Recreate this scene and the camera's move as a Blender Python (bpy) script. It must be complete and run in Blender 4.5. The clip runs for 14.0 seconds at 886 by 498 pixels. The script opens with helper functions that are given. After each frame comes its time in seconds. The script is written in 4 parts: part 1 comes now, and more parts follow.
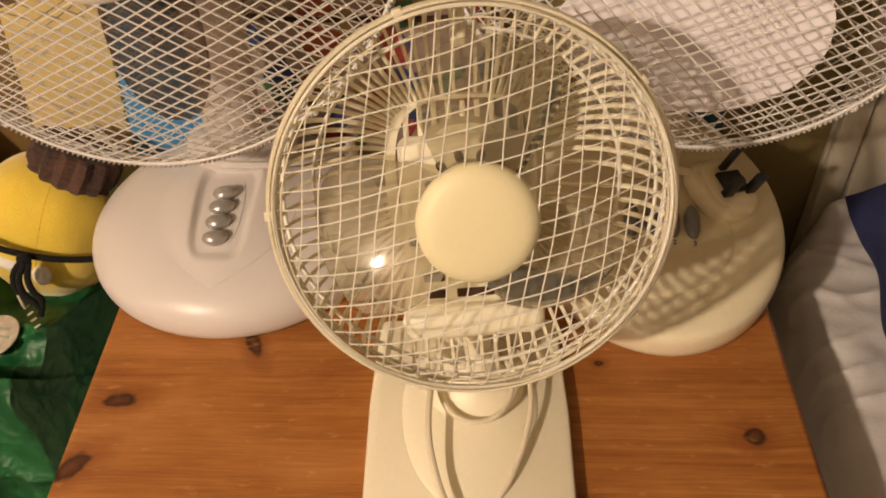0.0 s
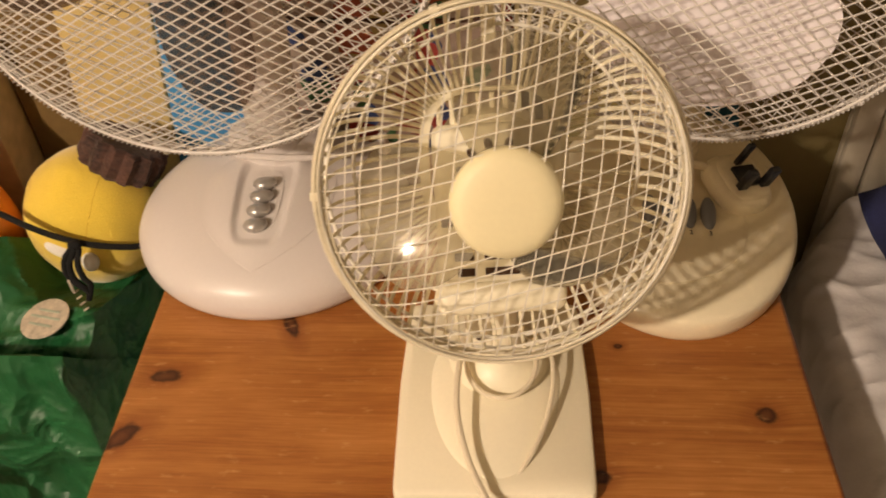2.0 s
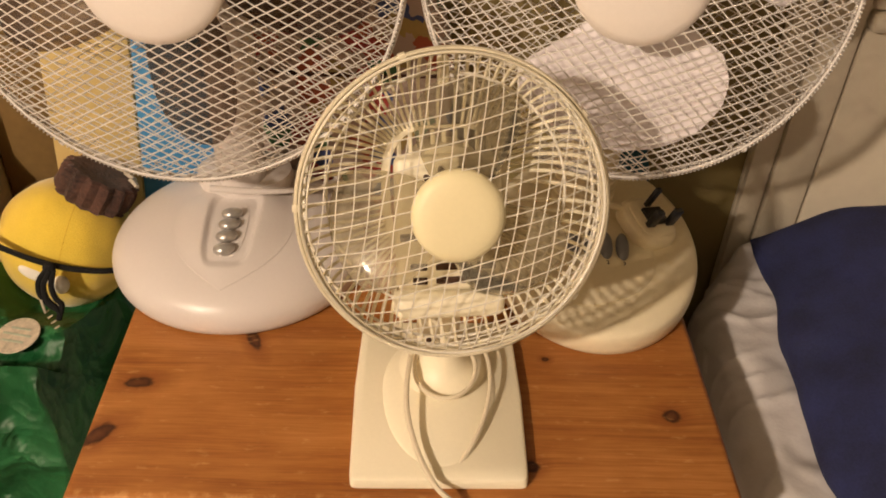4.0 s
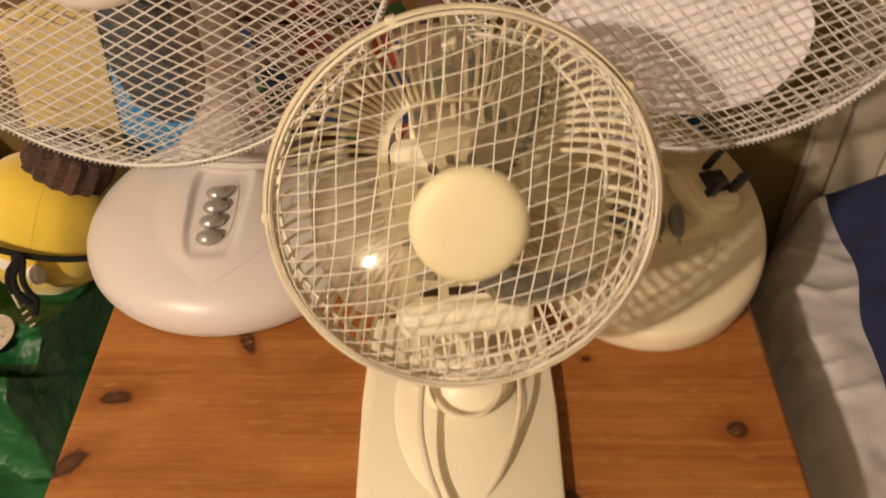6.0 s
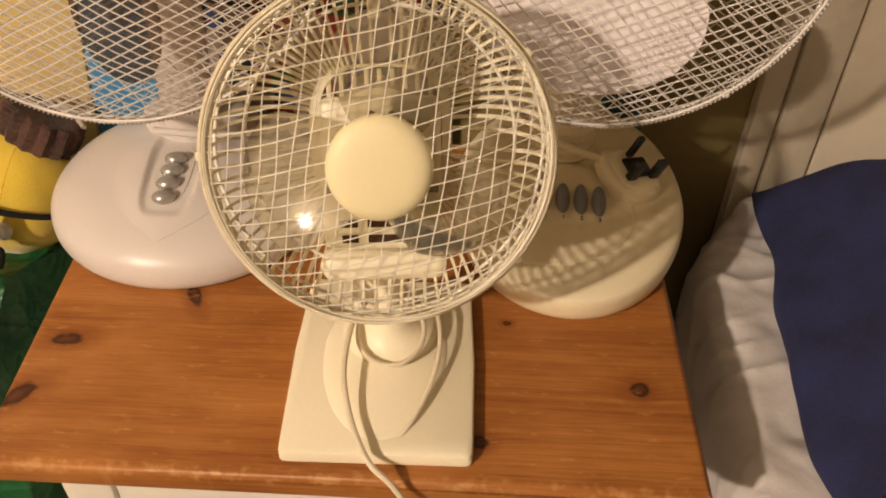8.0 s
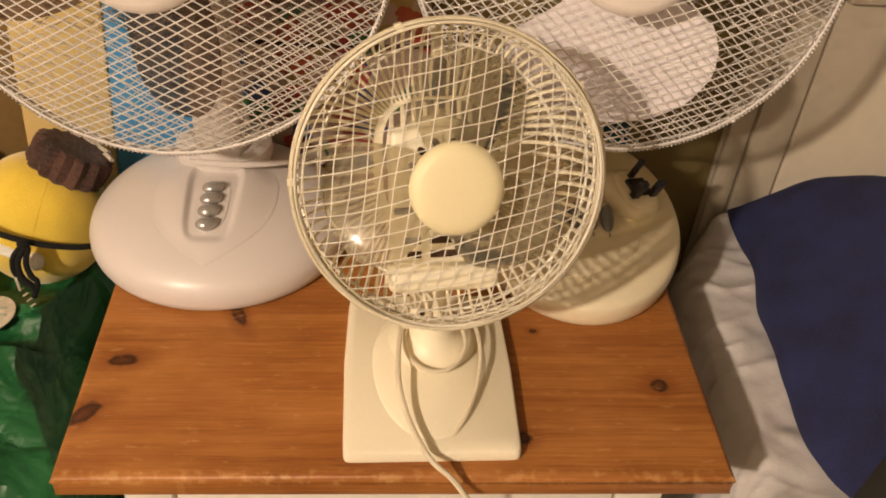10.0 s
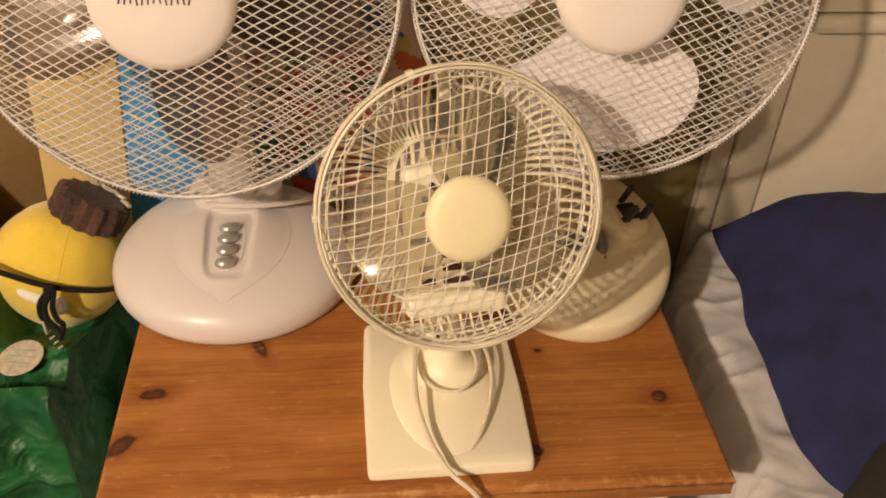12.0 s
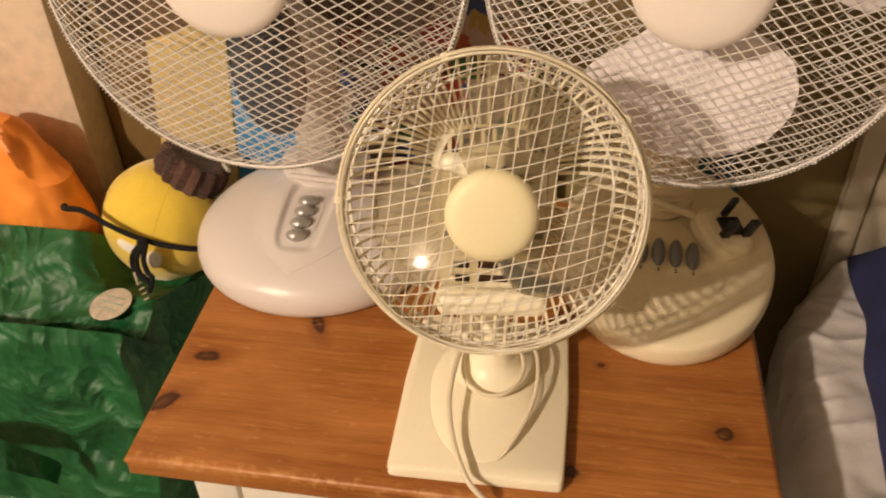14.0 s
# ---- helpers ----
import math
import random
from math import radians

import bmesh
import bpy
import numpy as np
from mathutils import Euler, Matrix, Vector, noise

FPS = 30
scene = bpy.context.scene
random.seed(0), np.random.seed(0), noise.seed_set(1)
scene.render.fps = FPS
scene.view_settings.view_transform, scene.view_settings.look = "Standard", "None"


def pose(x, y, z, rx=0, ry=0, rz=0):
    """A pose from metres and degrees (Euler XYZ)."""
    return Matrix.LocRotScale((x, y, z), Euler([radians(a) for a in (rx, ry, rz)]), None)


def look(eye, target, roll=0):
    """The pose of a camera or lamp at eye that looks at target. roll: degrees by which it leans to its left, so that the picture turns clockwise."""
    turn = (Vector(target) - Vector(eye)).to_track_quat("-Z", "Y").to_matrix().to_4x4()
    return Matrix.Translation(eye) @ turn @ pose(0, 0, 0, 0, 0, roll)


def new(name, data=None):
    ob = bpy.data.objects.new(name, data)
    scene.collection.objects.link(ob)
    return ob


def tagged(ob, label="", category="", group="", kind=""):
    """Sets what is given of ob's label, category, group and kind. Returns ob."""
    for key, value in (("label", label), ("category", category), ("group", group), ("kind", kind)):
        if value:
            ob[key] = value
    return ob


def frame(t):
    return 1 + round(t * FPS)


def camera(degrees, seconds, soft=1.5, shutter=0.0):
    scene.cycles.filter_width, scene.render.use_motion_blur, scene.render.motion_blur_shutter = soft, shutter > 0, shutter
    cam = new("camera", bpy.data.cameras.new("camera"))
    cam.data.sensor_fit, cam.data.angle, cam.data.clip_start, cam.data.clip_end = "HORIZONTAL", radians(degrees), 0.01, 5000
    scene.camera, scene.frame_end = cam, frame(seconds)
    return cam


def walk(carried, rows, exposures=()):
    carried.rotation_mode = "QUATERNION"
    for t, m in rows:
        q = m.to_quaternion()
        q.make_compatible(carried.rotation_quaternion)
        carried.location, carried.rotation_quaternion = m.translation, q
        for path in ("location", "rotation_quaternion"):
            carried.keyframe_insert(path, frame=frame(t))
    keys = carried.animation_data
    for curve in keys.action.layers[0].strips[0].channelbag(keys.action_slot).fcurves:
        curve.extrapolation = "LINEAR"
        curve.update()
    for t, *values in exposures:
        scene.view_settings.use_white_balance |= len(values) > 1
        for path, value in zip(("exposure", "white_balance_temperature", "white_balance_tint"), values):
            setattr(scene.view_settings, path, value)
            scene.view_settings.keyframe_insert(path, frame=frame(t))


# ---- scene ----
cam = camera(52.1, 14.0, 1.8, 0.5)
PATH = [
    (0, (0.039, -0.293, 1.185), (-0.058, 1.116, -0.231), -2.6),
    (0.5, (0.043, -0.295, 1.185), (-0.066, 1.123, -0.221), -2.6),
    (1, (0.048, -0.301, 1.187), (-0.066, 1.121, -0.215), -2.4),
    (1.5, (0.063, -0.306, 1.192), (-0.079, 1.104, -0.219), -3.3),
    (2, (0.035, -0.336, 1.202), (-0.107, 1.085, -0.198), -3.4),
    (2.5, (0.019, -0.389, 1.22), (-0.046, 1.073, -0.143), -1.5),
    (3, (0.016, -0.428, 1.228), (-0.001, 1.067, -0.101), 1.4),
    (3.5, (0.022, -0.448, 1.232), (0.024, 1.079, -0.06), 2.1),
    (3.7, (0.014, -0.454, 1.244), (0.045, 1.083, -0.035), 2.2),
    (5.8, (0.025, -0.293, 1.188), (0.038, 1.128, -0.22), 1.9),
    (6, (0.036, -0.302, 1.198), (-0.03, 1.101, -0.226), -1.9),
    (6.2, (0.006, -0.335, 1.193), (-0.010, 1.095, -0.205), -1.4),
    (6.3, (-0.003, -0.347, 1.189), (0.004, 1.089, -0.204), -1.0),
    (6.5, (-0.014, -0.359, 1.182), (0.034, 1.079, -0.208), -0.3),
    (6.8, (-0.019, -0.381, 1.191), (0.033, 1.083, -0.172), -0.1),
    (7, (-0.015, -0.375, 1.198), (0.022, 1.079, -0.175), 0.1),
    (7.5, (0.035, -0.381, 1.201), (0.038, 1.086, -0.159), 0.6),
    (8, (0.09, -0.379, 1.202), (0.039, 1.068, -0.179), 1.1),
    (8.5, (0.1, -0.392, 1.212), (0.007, 1.069, -0.151), 0.5),
    (8.7, (0.081, -0.399, 1.221), (0.012, 1.071, -0.133), 0.8),
    (10.8, (-0.033, -0.463, 1.245), (0.152, 1.04, -0.062), 4.6),
    (11, (-0.037, -0.468, 1.25), (0.142, 1.041, -0.05), 3.9),
    (11.5, (-0.042, -0.476, 1.266), (0.122, 1.055, -0.01), 2.4),
    (12, (-0.044, -0.484, 1.269), (0.124, 1.054, 0.002), 2.6),
    (12.5, (-0.024, -0.475, 1.26), (0.121, 1.055, -0.021), 2.8),
    (12.8, (0.009, -0.470, 1.258), (0.067, 1.073, -0.017), 1.3),
    (13, (0.039, -0.449, 1.262), (0.024, 1.083, -0.024), 0.7),
    (13.5, (0.084, -0.44, 1.243), (-0.096, 1.086, -0.037), -0.1),
    (14, (0.092, -0.443, 1.248), (-0.188, 1.057, -0.044), -1.9),
]
walk(cam, [(t, look(eye, target, roll)) for t, eye, target, roll in PATH],
     exposures=((0, -0.05), (1.5, -0.02), (2.5, 0.03), (6, 0.0), (8.5, 0.04), (11, 0.03), (13, 0.07), (14, 0.08)))

# ---- world and light ----
world = bpy.data.worlds.new("world")
scene.world = world
world.use_nodes = True
world.node_tree.nodes["Background"].inputs[0].default_value = (0.9, 0.8, 0.65, 1)
world.node_tree.nodes["Background"].inputs[1].default_value = 0.006


def lamp(name, place, watts, colour, radius):
    data = bpy.data.lights.new(name, "POINT")
    data.energy, data.color, data.shadow_soft_size = watts, colour, radius
    ob = new(name, data)
    ob.location = place
    return ob


lamp("ceiling_bulb", (-1.40, -1.78, 2.31), 235, (1.0, 0.78, 0.595), 0.045)

# ---- materials ----


def nodes_of(name):
    m = bpy.data.materials.new(name)
    m.use_nodes = True
    t = m.node_tree
    return m, t, t.nodes, t.nodes["Principled BSDF"]


def add(t, kind, **inputs):
    n = t.nodes.new(kind)
    for k, v in inputs.items():
        n.inputs[k.replace("_", " ")].default_value = v
    return n


def math_node(t, op, a, b=None, c=None):
    n = t.nodes.new("ShaderNodeMath")
    n.operation = op
    for i, v in enumerate((a, b, c)):
        if v is None:
            continue
        if isinstance(v, (int, float)):
            n.inputs[i].default_value = v
        else:
            t.links.new(v, n.inputs[i])
    return n.outputs[0]


def ramp(t, fac, stops):
    n = t.nodes.new("ShaderNodeValToRGB")
    e = n.color_ramp.elements
    while len(e) < len(stops):
        e.new(0.5)
    for el, (p, c) in zip(e, stops):
        el.position, el.color = p, (*c, 1)
    t.links.new(fac, n.inputs[0])
    return n.outputs[0]


def surface(name, colour, rough=0.5, spread=0.12, scale=9.0, fine=120.0, bump=0.05, metal=0.0, sheen=0.0, dirt=None, dist=0.002, coat=0.0):
    """Colour with broad and fine variation, some grime and a fine relief."""
    m, t, n, p = nodes_of(name)
    co = add(t, "ShaderNodeTexCoord").outputs["Object"]
    broad = add(t, "ShaderNodeTexNoise", Scale=scale, Detail=4.0)
    small = add(t, "ShaderNodeTexNoise", Scale=fine, Detail=3.0)
    for x in (broad, small):
        t.links.new(co, x.inputs["Vector"])
    mix = math_node(t, "ADD", math_node(t, "MULTIPLY", broad.outputs[0], 0.65), math_node(t, "MULTIPLY", small.outputs[0], 0.35))
    low = [max(0, c * (1 - spread)) for c in (dirt or colour)]
    high = [min(1, c * (1 + spread)) for c in colour]
    col = ramp(t, mix, [(0.3, low), (0.5, colour), (0.72, high)])
    t.links.new(col, p.inputs["Base Color"])
    r = math_node(t, "MULTIPLY_ADD", broad.outputs[0], 0.25, rough - 0.12)
    t.links.new(r, p.inputs["Roughness"])
    p.inputs["Metallic"].default_value = metal
    p.inputs["Sheen Weight"].default_value = sheen
    p.inputs["Coat Weight"].default_value = coat
    b = add(t, "ShaderNodeBump", Strength=bump, Distance=dist)
    t.links.new(mix, b.inputs["Height"])
    t.links.new(b.outputs[0], p.inputs["Normal"])
    return m


def smoky(name, tint, clear, rough=0.15, body=None):
    """Thin see-through plastic."""
    m, t, n, p = nodes_of(name)
    p.inputs["Base Color"].default_value = (*(body or [c * 0.9 for c in tint]), 1)
    p.inputs["Roughness"].default_value = rough
    tr = add(t, "ShaderNodeBsdfTransparent", Color=(*[min(1, c * 1.5) for c in tint], 1))
    mix = t.nodes.new("ShaderNodeMixShader")
    mix.inputs[0].default_value = 1 - clear
    t.links.new(tr.outputs[0], mix.inputs[1])
    p.inputs["Specular IOR Level"].default_value = 0.0
    t.links.new(p.outputs[0], mix.inputs[2])
    shine = add(t, "ShaderNodeBsdfGlossy", Roughness=rough)
    share = add(t, "ShaderNodeFresnel", IOR=1.33)
    top = t.nodes.new("ShaderNodeMixShader")
    t.links.new(share.outputs[0], top.inputs[0])
    t.links.new(mix.outputs[0], top.inputs[1])
    t.links.new(shine.outputs[0], top.inputs[2])
    t.links.new(top.outputs[0], n["Material Output"].inputs[0])
    return m


def pine(name, knots):
    """Stained pine with the grain along x, and knots."""
    m, t, n, p = nodes_of(name)
    geo = add(t, "ShaderNodeNewGeometry").outputs["Position"]
    sep = t.nodes.new("ShaderNodeSeparateXYZ")
    t.links.new(geo, sep.inputs[0])
    x, y, z = sep.outputs
    warp = add(t, "ShaderNodeTexNoise", Scale=4.0, Detail=2.0)
    t.links.new(geo, warp.inputs["Vector"])
    v = math_node(t, "MULTIPLY_ADD", warp.outputs[0], 0.009, math_node(t, "ADD", y, math_node(t, "MULTIPLY", z, 0.8)))
    rough_n = add(t, "ShaderNodeTexNoise", Scale=110.0, Detail=3.0)
    t.links.new(geo, rough_n.inputs["Vector"])
    dark = None
    core = None
    halo = None
    for kx, ky, a, b, turn in knots:
        c, s = math.cos(turn), math.sin(turn)
        dx, dy = math_node(t, "SUBTRACT", x, kx), math_node(t, "SUBTRACT", y, ky)
        ex = math_node(t, "ADD", math_node(t, "MULTIPLY", dx, c / a), math_node(t, "MULTIPLY", dy, s / a))
        ey = math_node(t, "ADD", math_node(t, "MULTIPLY", dx, -s / b), math_node(t, "MULTIPLY", dy, c / b))
        d = math_node(t, "SQRT", math_node(t, "ADD", math_node(t, "MULTIPLY", ex, ex), math_node(t, "MULTIPLY", ey, ey)))
        pull = math_node(t, "DIVIDE", 0.009, math_node(t, "MULTIPLY_ADD", d, d, 1.0))
        v = math_node(t, "ADD", v, pull)
        wob = math_node(t, "ADD", d, math_node(t, "MULTIPLY_ADD", rough_n.outputs[0], 0.9, -0.44))
        k = add(t, "ShaderNodeMapRange")
        k.interpolation_type = "SMOOTHSTEP"
        for i, val in enumerate((0.66, 1.15, 1.0, 0.0)):
            k.inputs[i + 1].default_value = val
        t.links.new(wob, k.inputs[0])
        k2 = add(t, "ShaderNodeMapRange")
        for i, val in enumerate((0.25, 0.75, 1.0, 0.0)):
            k2.inputs[i + 1].default_value = val
        t.links.new(wob, k2.inputs[0])
        k3 = add(t, "ShaderNodeMapRange")
        for i, val in enumerate((0.9, 2.7, 0.66, 0.0)):
            k3.inputs[i + 1].default_value = val
        t.links.new(wob, k3.inputs[0])
        halo = k3.outputs[0] if halo is None else math_node(t, "MAXIMUM", halo, k3.outputs[0])
        core = k2.outputs[0] if core is None else math_node(t, "MAXIMUM", core, k2.outputs[0])
        dark = k.outputs[0] if dark is None else math_node(t, "MAXIMUM", dark, k.outputs[0])
    comb = t.nodes.new("ShaderNodeCombineXYZ")
    t.links.new(math_node(t, "MULTIPLY", x, 2.2), comb.inputs[0])
    t.links.new(math_node(t, "MULTIPLY", v, 48.0), comb.inputs[1])
    grain = add(t, "ShaderNodeTexNoise", Scale=1.0, Detail=3.0, Roughness=0.55)
    t.links.new(comb.outputs[0], grain.inputs["Vector"])
    comb2 = t.nodes.new("ShaderNodeCombineXYZ")
    t.links.new(math_node(t, "MULTIPLY", x, 26.0), comb2.inputs[0])
    t.links.new(math_node(t, "MULTIPLY", v, 640.0), comb2.inputs[1])
    fibre = add(t, "ShaderNodeTexNoise", Scale=1.0, Detail=2.0)
    t.links.new(comb2.outputs[0], fibre.inputs["Vector"])
    comb3 = t.nodes.new("ShaderNodeCombineXYZ")
    t.links.new(math_node(t, "MULTIPLY", x, 3.0), comb3.inputs[0])
    t.links.new(math_node(t, "MULTIPLY", v, 230.0), comb3.inputs[1])
    streak = add(t, "ShaderNodeTexNoise", Scale=1.0, Detail=3.0, Roughness=0.6)
    t.links.new(comb3.outputs[0], streak.inputs["Vector"])
    comb4 = t.nodes.new("ShaderNodeCombineXYZ")
    t.links.new(math_node(t, "MULTIPLY", x, 7.0), comb4.inputs[0])
    t.links.new(math_node(t, "MULTIPLY", v, 17.0), comb4.inputs[1])
    tone = add(t, "ShaderNodeTexNoise", Scale=1.0, Detail=5.0, Roughness=0.6)
    t.links.new(comb4.outputs[0], tone.inputs["Vector"])
    patch = add(t, "ShaderNodeTexNoise", Scale=9.0, Detail=2.0)
    t.links.new(geo, patch.inputs["Vector"])
    share = add(t, "ShaderNodeMapRange")
    for i, val in enumerate((0.4, 0.62, 0.13, 0.48)):
        share.inputs[i + 1].default_value = val
    t.links.new(patch.outputs[0], share.inputs[0])
    lines = math_node(t, "MULTIPLY", math_node(t, "SUBTRACT", streak.outputs[0], 0.5), share.outputs[0])
    g = math_node(t, "MULTIPLY_ADD", grain.outputs[0], 0.27, math_node(t, "MULTIPLY", tone.outputs[0], 0.46))
    g = math_node(t, "ADD", math_node(t, "MULTIPLY_ADD", fibre.outputs[0], 0.26, math_node(t, "ADD", g, 0.005)), lines)
    col = ramp(t, g, [(0.34, (0.225, 0.073, 0.016)), (0.46, (0.318, 0.119, 0.027)), (0.54, (0.385, 0.154, 0.038)), (0.68, (0.48, 0.212, 0.060))])
    ring_mix = t.nodes.new("ShaderNodeMix")
    ring_mix.data_type = "RGBA"
    t.links.new(halo, ring_mix.inputs[0])
    t.links.new(col, ring_mix.inputs[6])
    ring_mix.inputs[7].default_value = (0.19, 0.055, 0.010, 1)
    col = ring_mix.outputs[2]
    mix = t.nodes.new("ShaderNodeMix")
    mix.data_type = "RGBA"
    t.links.new(dark, mix.inputs[0])
    t.links.new(col, mix.inputs[6])
    kc = ramp(t, core, [(0.0, (0.034, 0.009, 0.004)), (1.0, (0.105, 0.034, 0.012))])
    t.links.new(kc, mix.inputs[7])
    # pale scuffs
    comb5 = t.nodes.new("ShaderNodeCombineXYZ")
    t.links.new(math_node(t, "MULTIPLY", x, 48.0), comb5.inputs[0])
    t.links.new(math_node(t, "MULTIPLY", y, 150.0), comb5.inputs[1])
    sc = add(t, "ShaderNodeTexNoise", Scale=1.0, Detail=3.0, Roughness=0.6)
    t.links.new(comb5.outputs[0], sc.inputs["Vector"])
    scuff = add(t, "ShaderNodeMapRange")
    for i, val in enumerate((0.615, 0.78, 0.0, 0.5)):
        scuff.inputs[i + 1].default_value = val
    t.links.new(sc.outputs[0], scuff.inputs[0])
    mix2 = t.nodes.new("ShaderNodeMix")
    mix2.data_type = "RGBA"
    worn = add(t, "ShaderNodeTexNoise", Scale=105.0, Detail=4.0)
    t.links.new(geo, worn.inputs["Vector"])
    near = add(t, "ShaderNodeMapRange")
    for i, val in enumerate((-0.001, 0.003, 1.0, 0.0)):
        near.inputs[i + 1].default_value = val
    t.links.new(y, near.inputs[0])
    lip = add(t, "ShaderNodeMapRange")
    for i, val in enumerate((0.589, 0.593, 0.0, 1.0)):
        lip.inputs[i + 1].default_value = val
    t.links.new(z, lip.inputs[0])
    rub = add(t, "ShaderNodeMapRange")
    for i, val in enumerate((0.50, 0.66, 0.0, 0.45)):
        rub.inputs[i + 1].default_value = val
    t.links.new(worn.outputs[0], rub.inputs[0])
    edge = math_node(t, "MULTIPLY", math_node(t, "MULTIPLY", near.outputs[0], lip.outputs[0]), rub.outputs[0])
    t.links.new(math_node(t, "MAXIMUM", scuff.outputs[0], edge), mix2.inputs[0])
    t.links.new(mix.outputs[2], mix2.inputs[6])
    mix2.inputs[7].default_value = (0.62, 0.36, 0.14, 1)
    t.links.new(mix2.outputs[2], p.inputs["Base Color"])
    t.links.new(math_node(t, "MULTIPLY_ADD", warp.outputs[0], 0.2, 0.3), p.inputs["Roughness"])
    p.inputs["Specular IOR Level"].default_value = 0.36
    b = add(t, "ShaderNodeBump", Strength=0.15, Distance=0.001)
    t.links.new(g, b.inputs["Height"])
    t.links.new(b.outputs[0], p.inputs["Normal"])
    return m


def patches(name, ground, colours, scale, share):
    """Printed cloth: coloured patches on a plain ground."""
    m, t, n, p = nodes_of(name)
    co = add(t, "ShaderNodeTexCoord").outputs["Object"]
    bend = add(t, "ShaderNodeTexNoise", Scale=scale * 1.4, Detail=3.0)
    t.links.new(co, bend.inputs["Vector"])
    off = t.nodes.new("ShaderNodeVectorMath")
    off.operation = "MULTIPLY_ADD"
    t.links.new(bend.outputs["Color"], off.inputs[0])
    off.inputs[1].default_value = (1.1 / scale, 1.1 / scale, 1.1 / scale)
    t.links.new(co, off.inputs[2])
    vor = add(t, "ShaderNodeTexVoronoi", Scale=scale, Randomness=1.0)
    t.links.new(off.outputs[0], vor.inputs["Vector"])
    sep = t.nodes.new("ShaderNodeSeparateColor")
    t.links.new(vor.outputs["Color"], sep.inputs[0])
    stops = [(0.0, ground)] + [(share + (1 - share) * i / len(colours), c) for i, c in enumerate(colours)]
    col = ramp(t, sep.outputs[0], stops)
    for nd in t.nodes:
        if nd.type == "VALTORGB":
            nd.color_ramp.interpolation = "CONSTANT"
    t.links.new(col, p.inputs["Base Color"])
    p.inputs["Roughness"].default_value = 0.7
    return m


def crumpled(name, colour, rough, amount=1.0):
    """Thin crumpled plastic: sharp creases at two sizes."""
    m, t, n, p = nodes_of(name)
    co = add(t, "ShaderNodeTexCoord").outputs["Object"]
    bend = add(t, "ShaderNodeTexNoise", Scale=5.0, Detail=2.0)
    t.links.new(co, bend.inputs["Vector"])
    off = t.nodes.new("ShaderNodeVectorMath")
    off.operation = "MULTIPLY_ADD"
    t.links.new(bend.outputs["Color"], off.inputs[0])
    off.inputs[1].default_value = (0.22, 0.22, 0.22)
    t.links.new(co, off.inputs[2])
    total = None
    for scale, weight in ((11.0, 1.0), (27.0, 0.45), (60.0, 0.16)):
        v = add(t, "ShaderNodeTexVoronoi", Scale=scale)
        v.feature = "F1"
        t.links.new(off.outputs[0], v.inputs["Vector"])
        w = math_node(t, "MULTIPLY", v.outputs["Distance"], weight)
        total = w if total is None else math_node(t, "ADD", total, w)
    col = ramp(t, total, [(0.2, [c * 0.85 for c in colour]), (0.6, colour), (0.95, [min(1, c * 1.25 + 0.004) for c in colour])])
    t.links.new(col, p.inputs["Base Color"])
    p.inputs["Roughness"].default_value = rough
    b = add(t, "ShaderNodeBump", Strength=0.75 * amount, Distance=0.03)
    t.links.new(total, b.inputs["Height"])
    t.links.new(b.outputs[0], p.inputs["Normal"])
    return m


CREAM = surface("cream_plastic", (0.95, 0.885, 0.68), 0.42, 0.04, 6, 300, 0.02)
CAP = surface("yellowed_cream_plastic", (0.91, 0.825, 0.52), 0.50, 0.03, 6, 300, 0.02)
RIM_CREAM = surface("greyed_cream_plastic", (0.78, 0.71, 0.53), 0.3, 0.10, 40, 300, 0.03)
CORD_CREAM = surface("cream_cord", (0.76, 0.68, 0.51), 0.45, 0.06, 20, 300, 0.02)
CREAM_DARK = surface("cream_wire", (0.85, 0.81, 0.70), 0.42, 0.12, 30, 300, 0.05)
WHITE = surface("white_plastic", (0.69, 0.645, 0.62), 0.33, 0.03, 5, 300, 0.02)
# Lighter copy of WHITE for the caps, their brighter light put into the colour.
LIT_WHITE = surface("lit_white_plastic", (0.83, 0.765, 0.70), 0.5, 0.03, 5, 300, 0.02)
WHITE_WIRE = surface("white_wire", (0.76, 0.73, 0.69), 0.4, 0.12, 25, 300, 0.05)
OLD_WHITE = surface("ivory_plastic", (0.91, 0.82, 0.59), 0.3, 0.05, 6, 200, 0.02)
BLADE_WHITE = surface("white_blade", (0.85, 0.80, 0.83), 0.4, 0.03, 5, 200, 0.02)
GREY_WELL = surface("grey_plastic", (0.68, 0.64, 0.61), 0.4, 0.06, 20, 200, 0.03)
SILVER = surface("silver_plastic", (0.50, 0.485, 0.47), 0.34, 0.04, 20, 300, 0.02, metal=0.6)
GREY_KEY = surface("grey_key", (0.22, 0.23, 0.25), 0.4, 0.06, 20, 200, 0.03)
BLACK = surface("black_plastic", (0.012, 0.012, 0.013), 0.35, 0.2, 20, 200, 0.03)
BLACK_CORD = surface("black_cord_cover", (0.004, 0.004, 0.004), 0.95, 0.2, 20, 200, 0.03)
DARK_SLOT = surface("dark_slot", (0.060, 0.028, 0.012), 0.9, 0.2, 20, 200, 0.03)
BRASS = surface("pin_metal", (0.55, 0.48, 0.36), 0.3, 0.1, 20, 200, 0.03, metal=1.0)
SMOKE_DARK = smoky("smoky_dark_plastic", (0.43, 0.385, 0.35), 0.74, 0.12, (0.16, 0.125, 0.105))
SMOKE_PALE = smoky("smoky_pale_plastic", (0.62, 0.60, 0.535), 0.76, 0.055, (0.60, 0.55, 0.425))
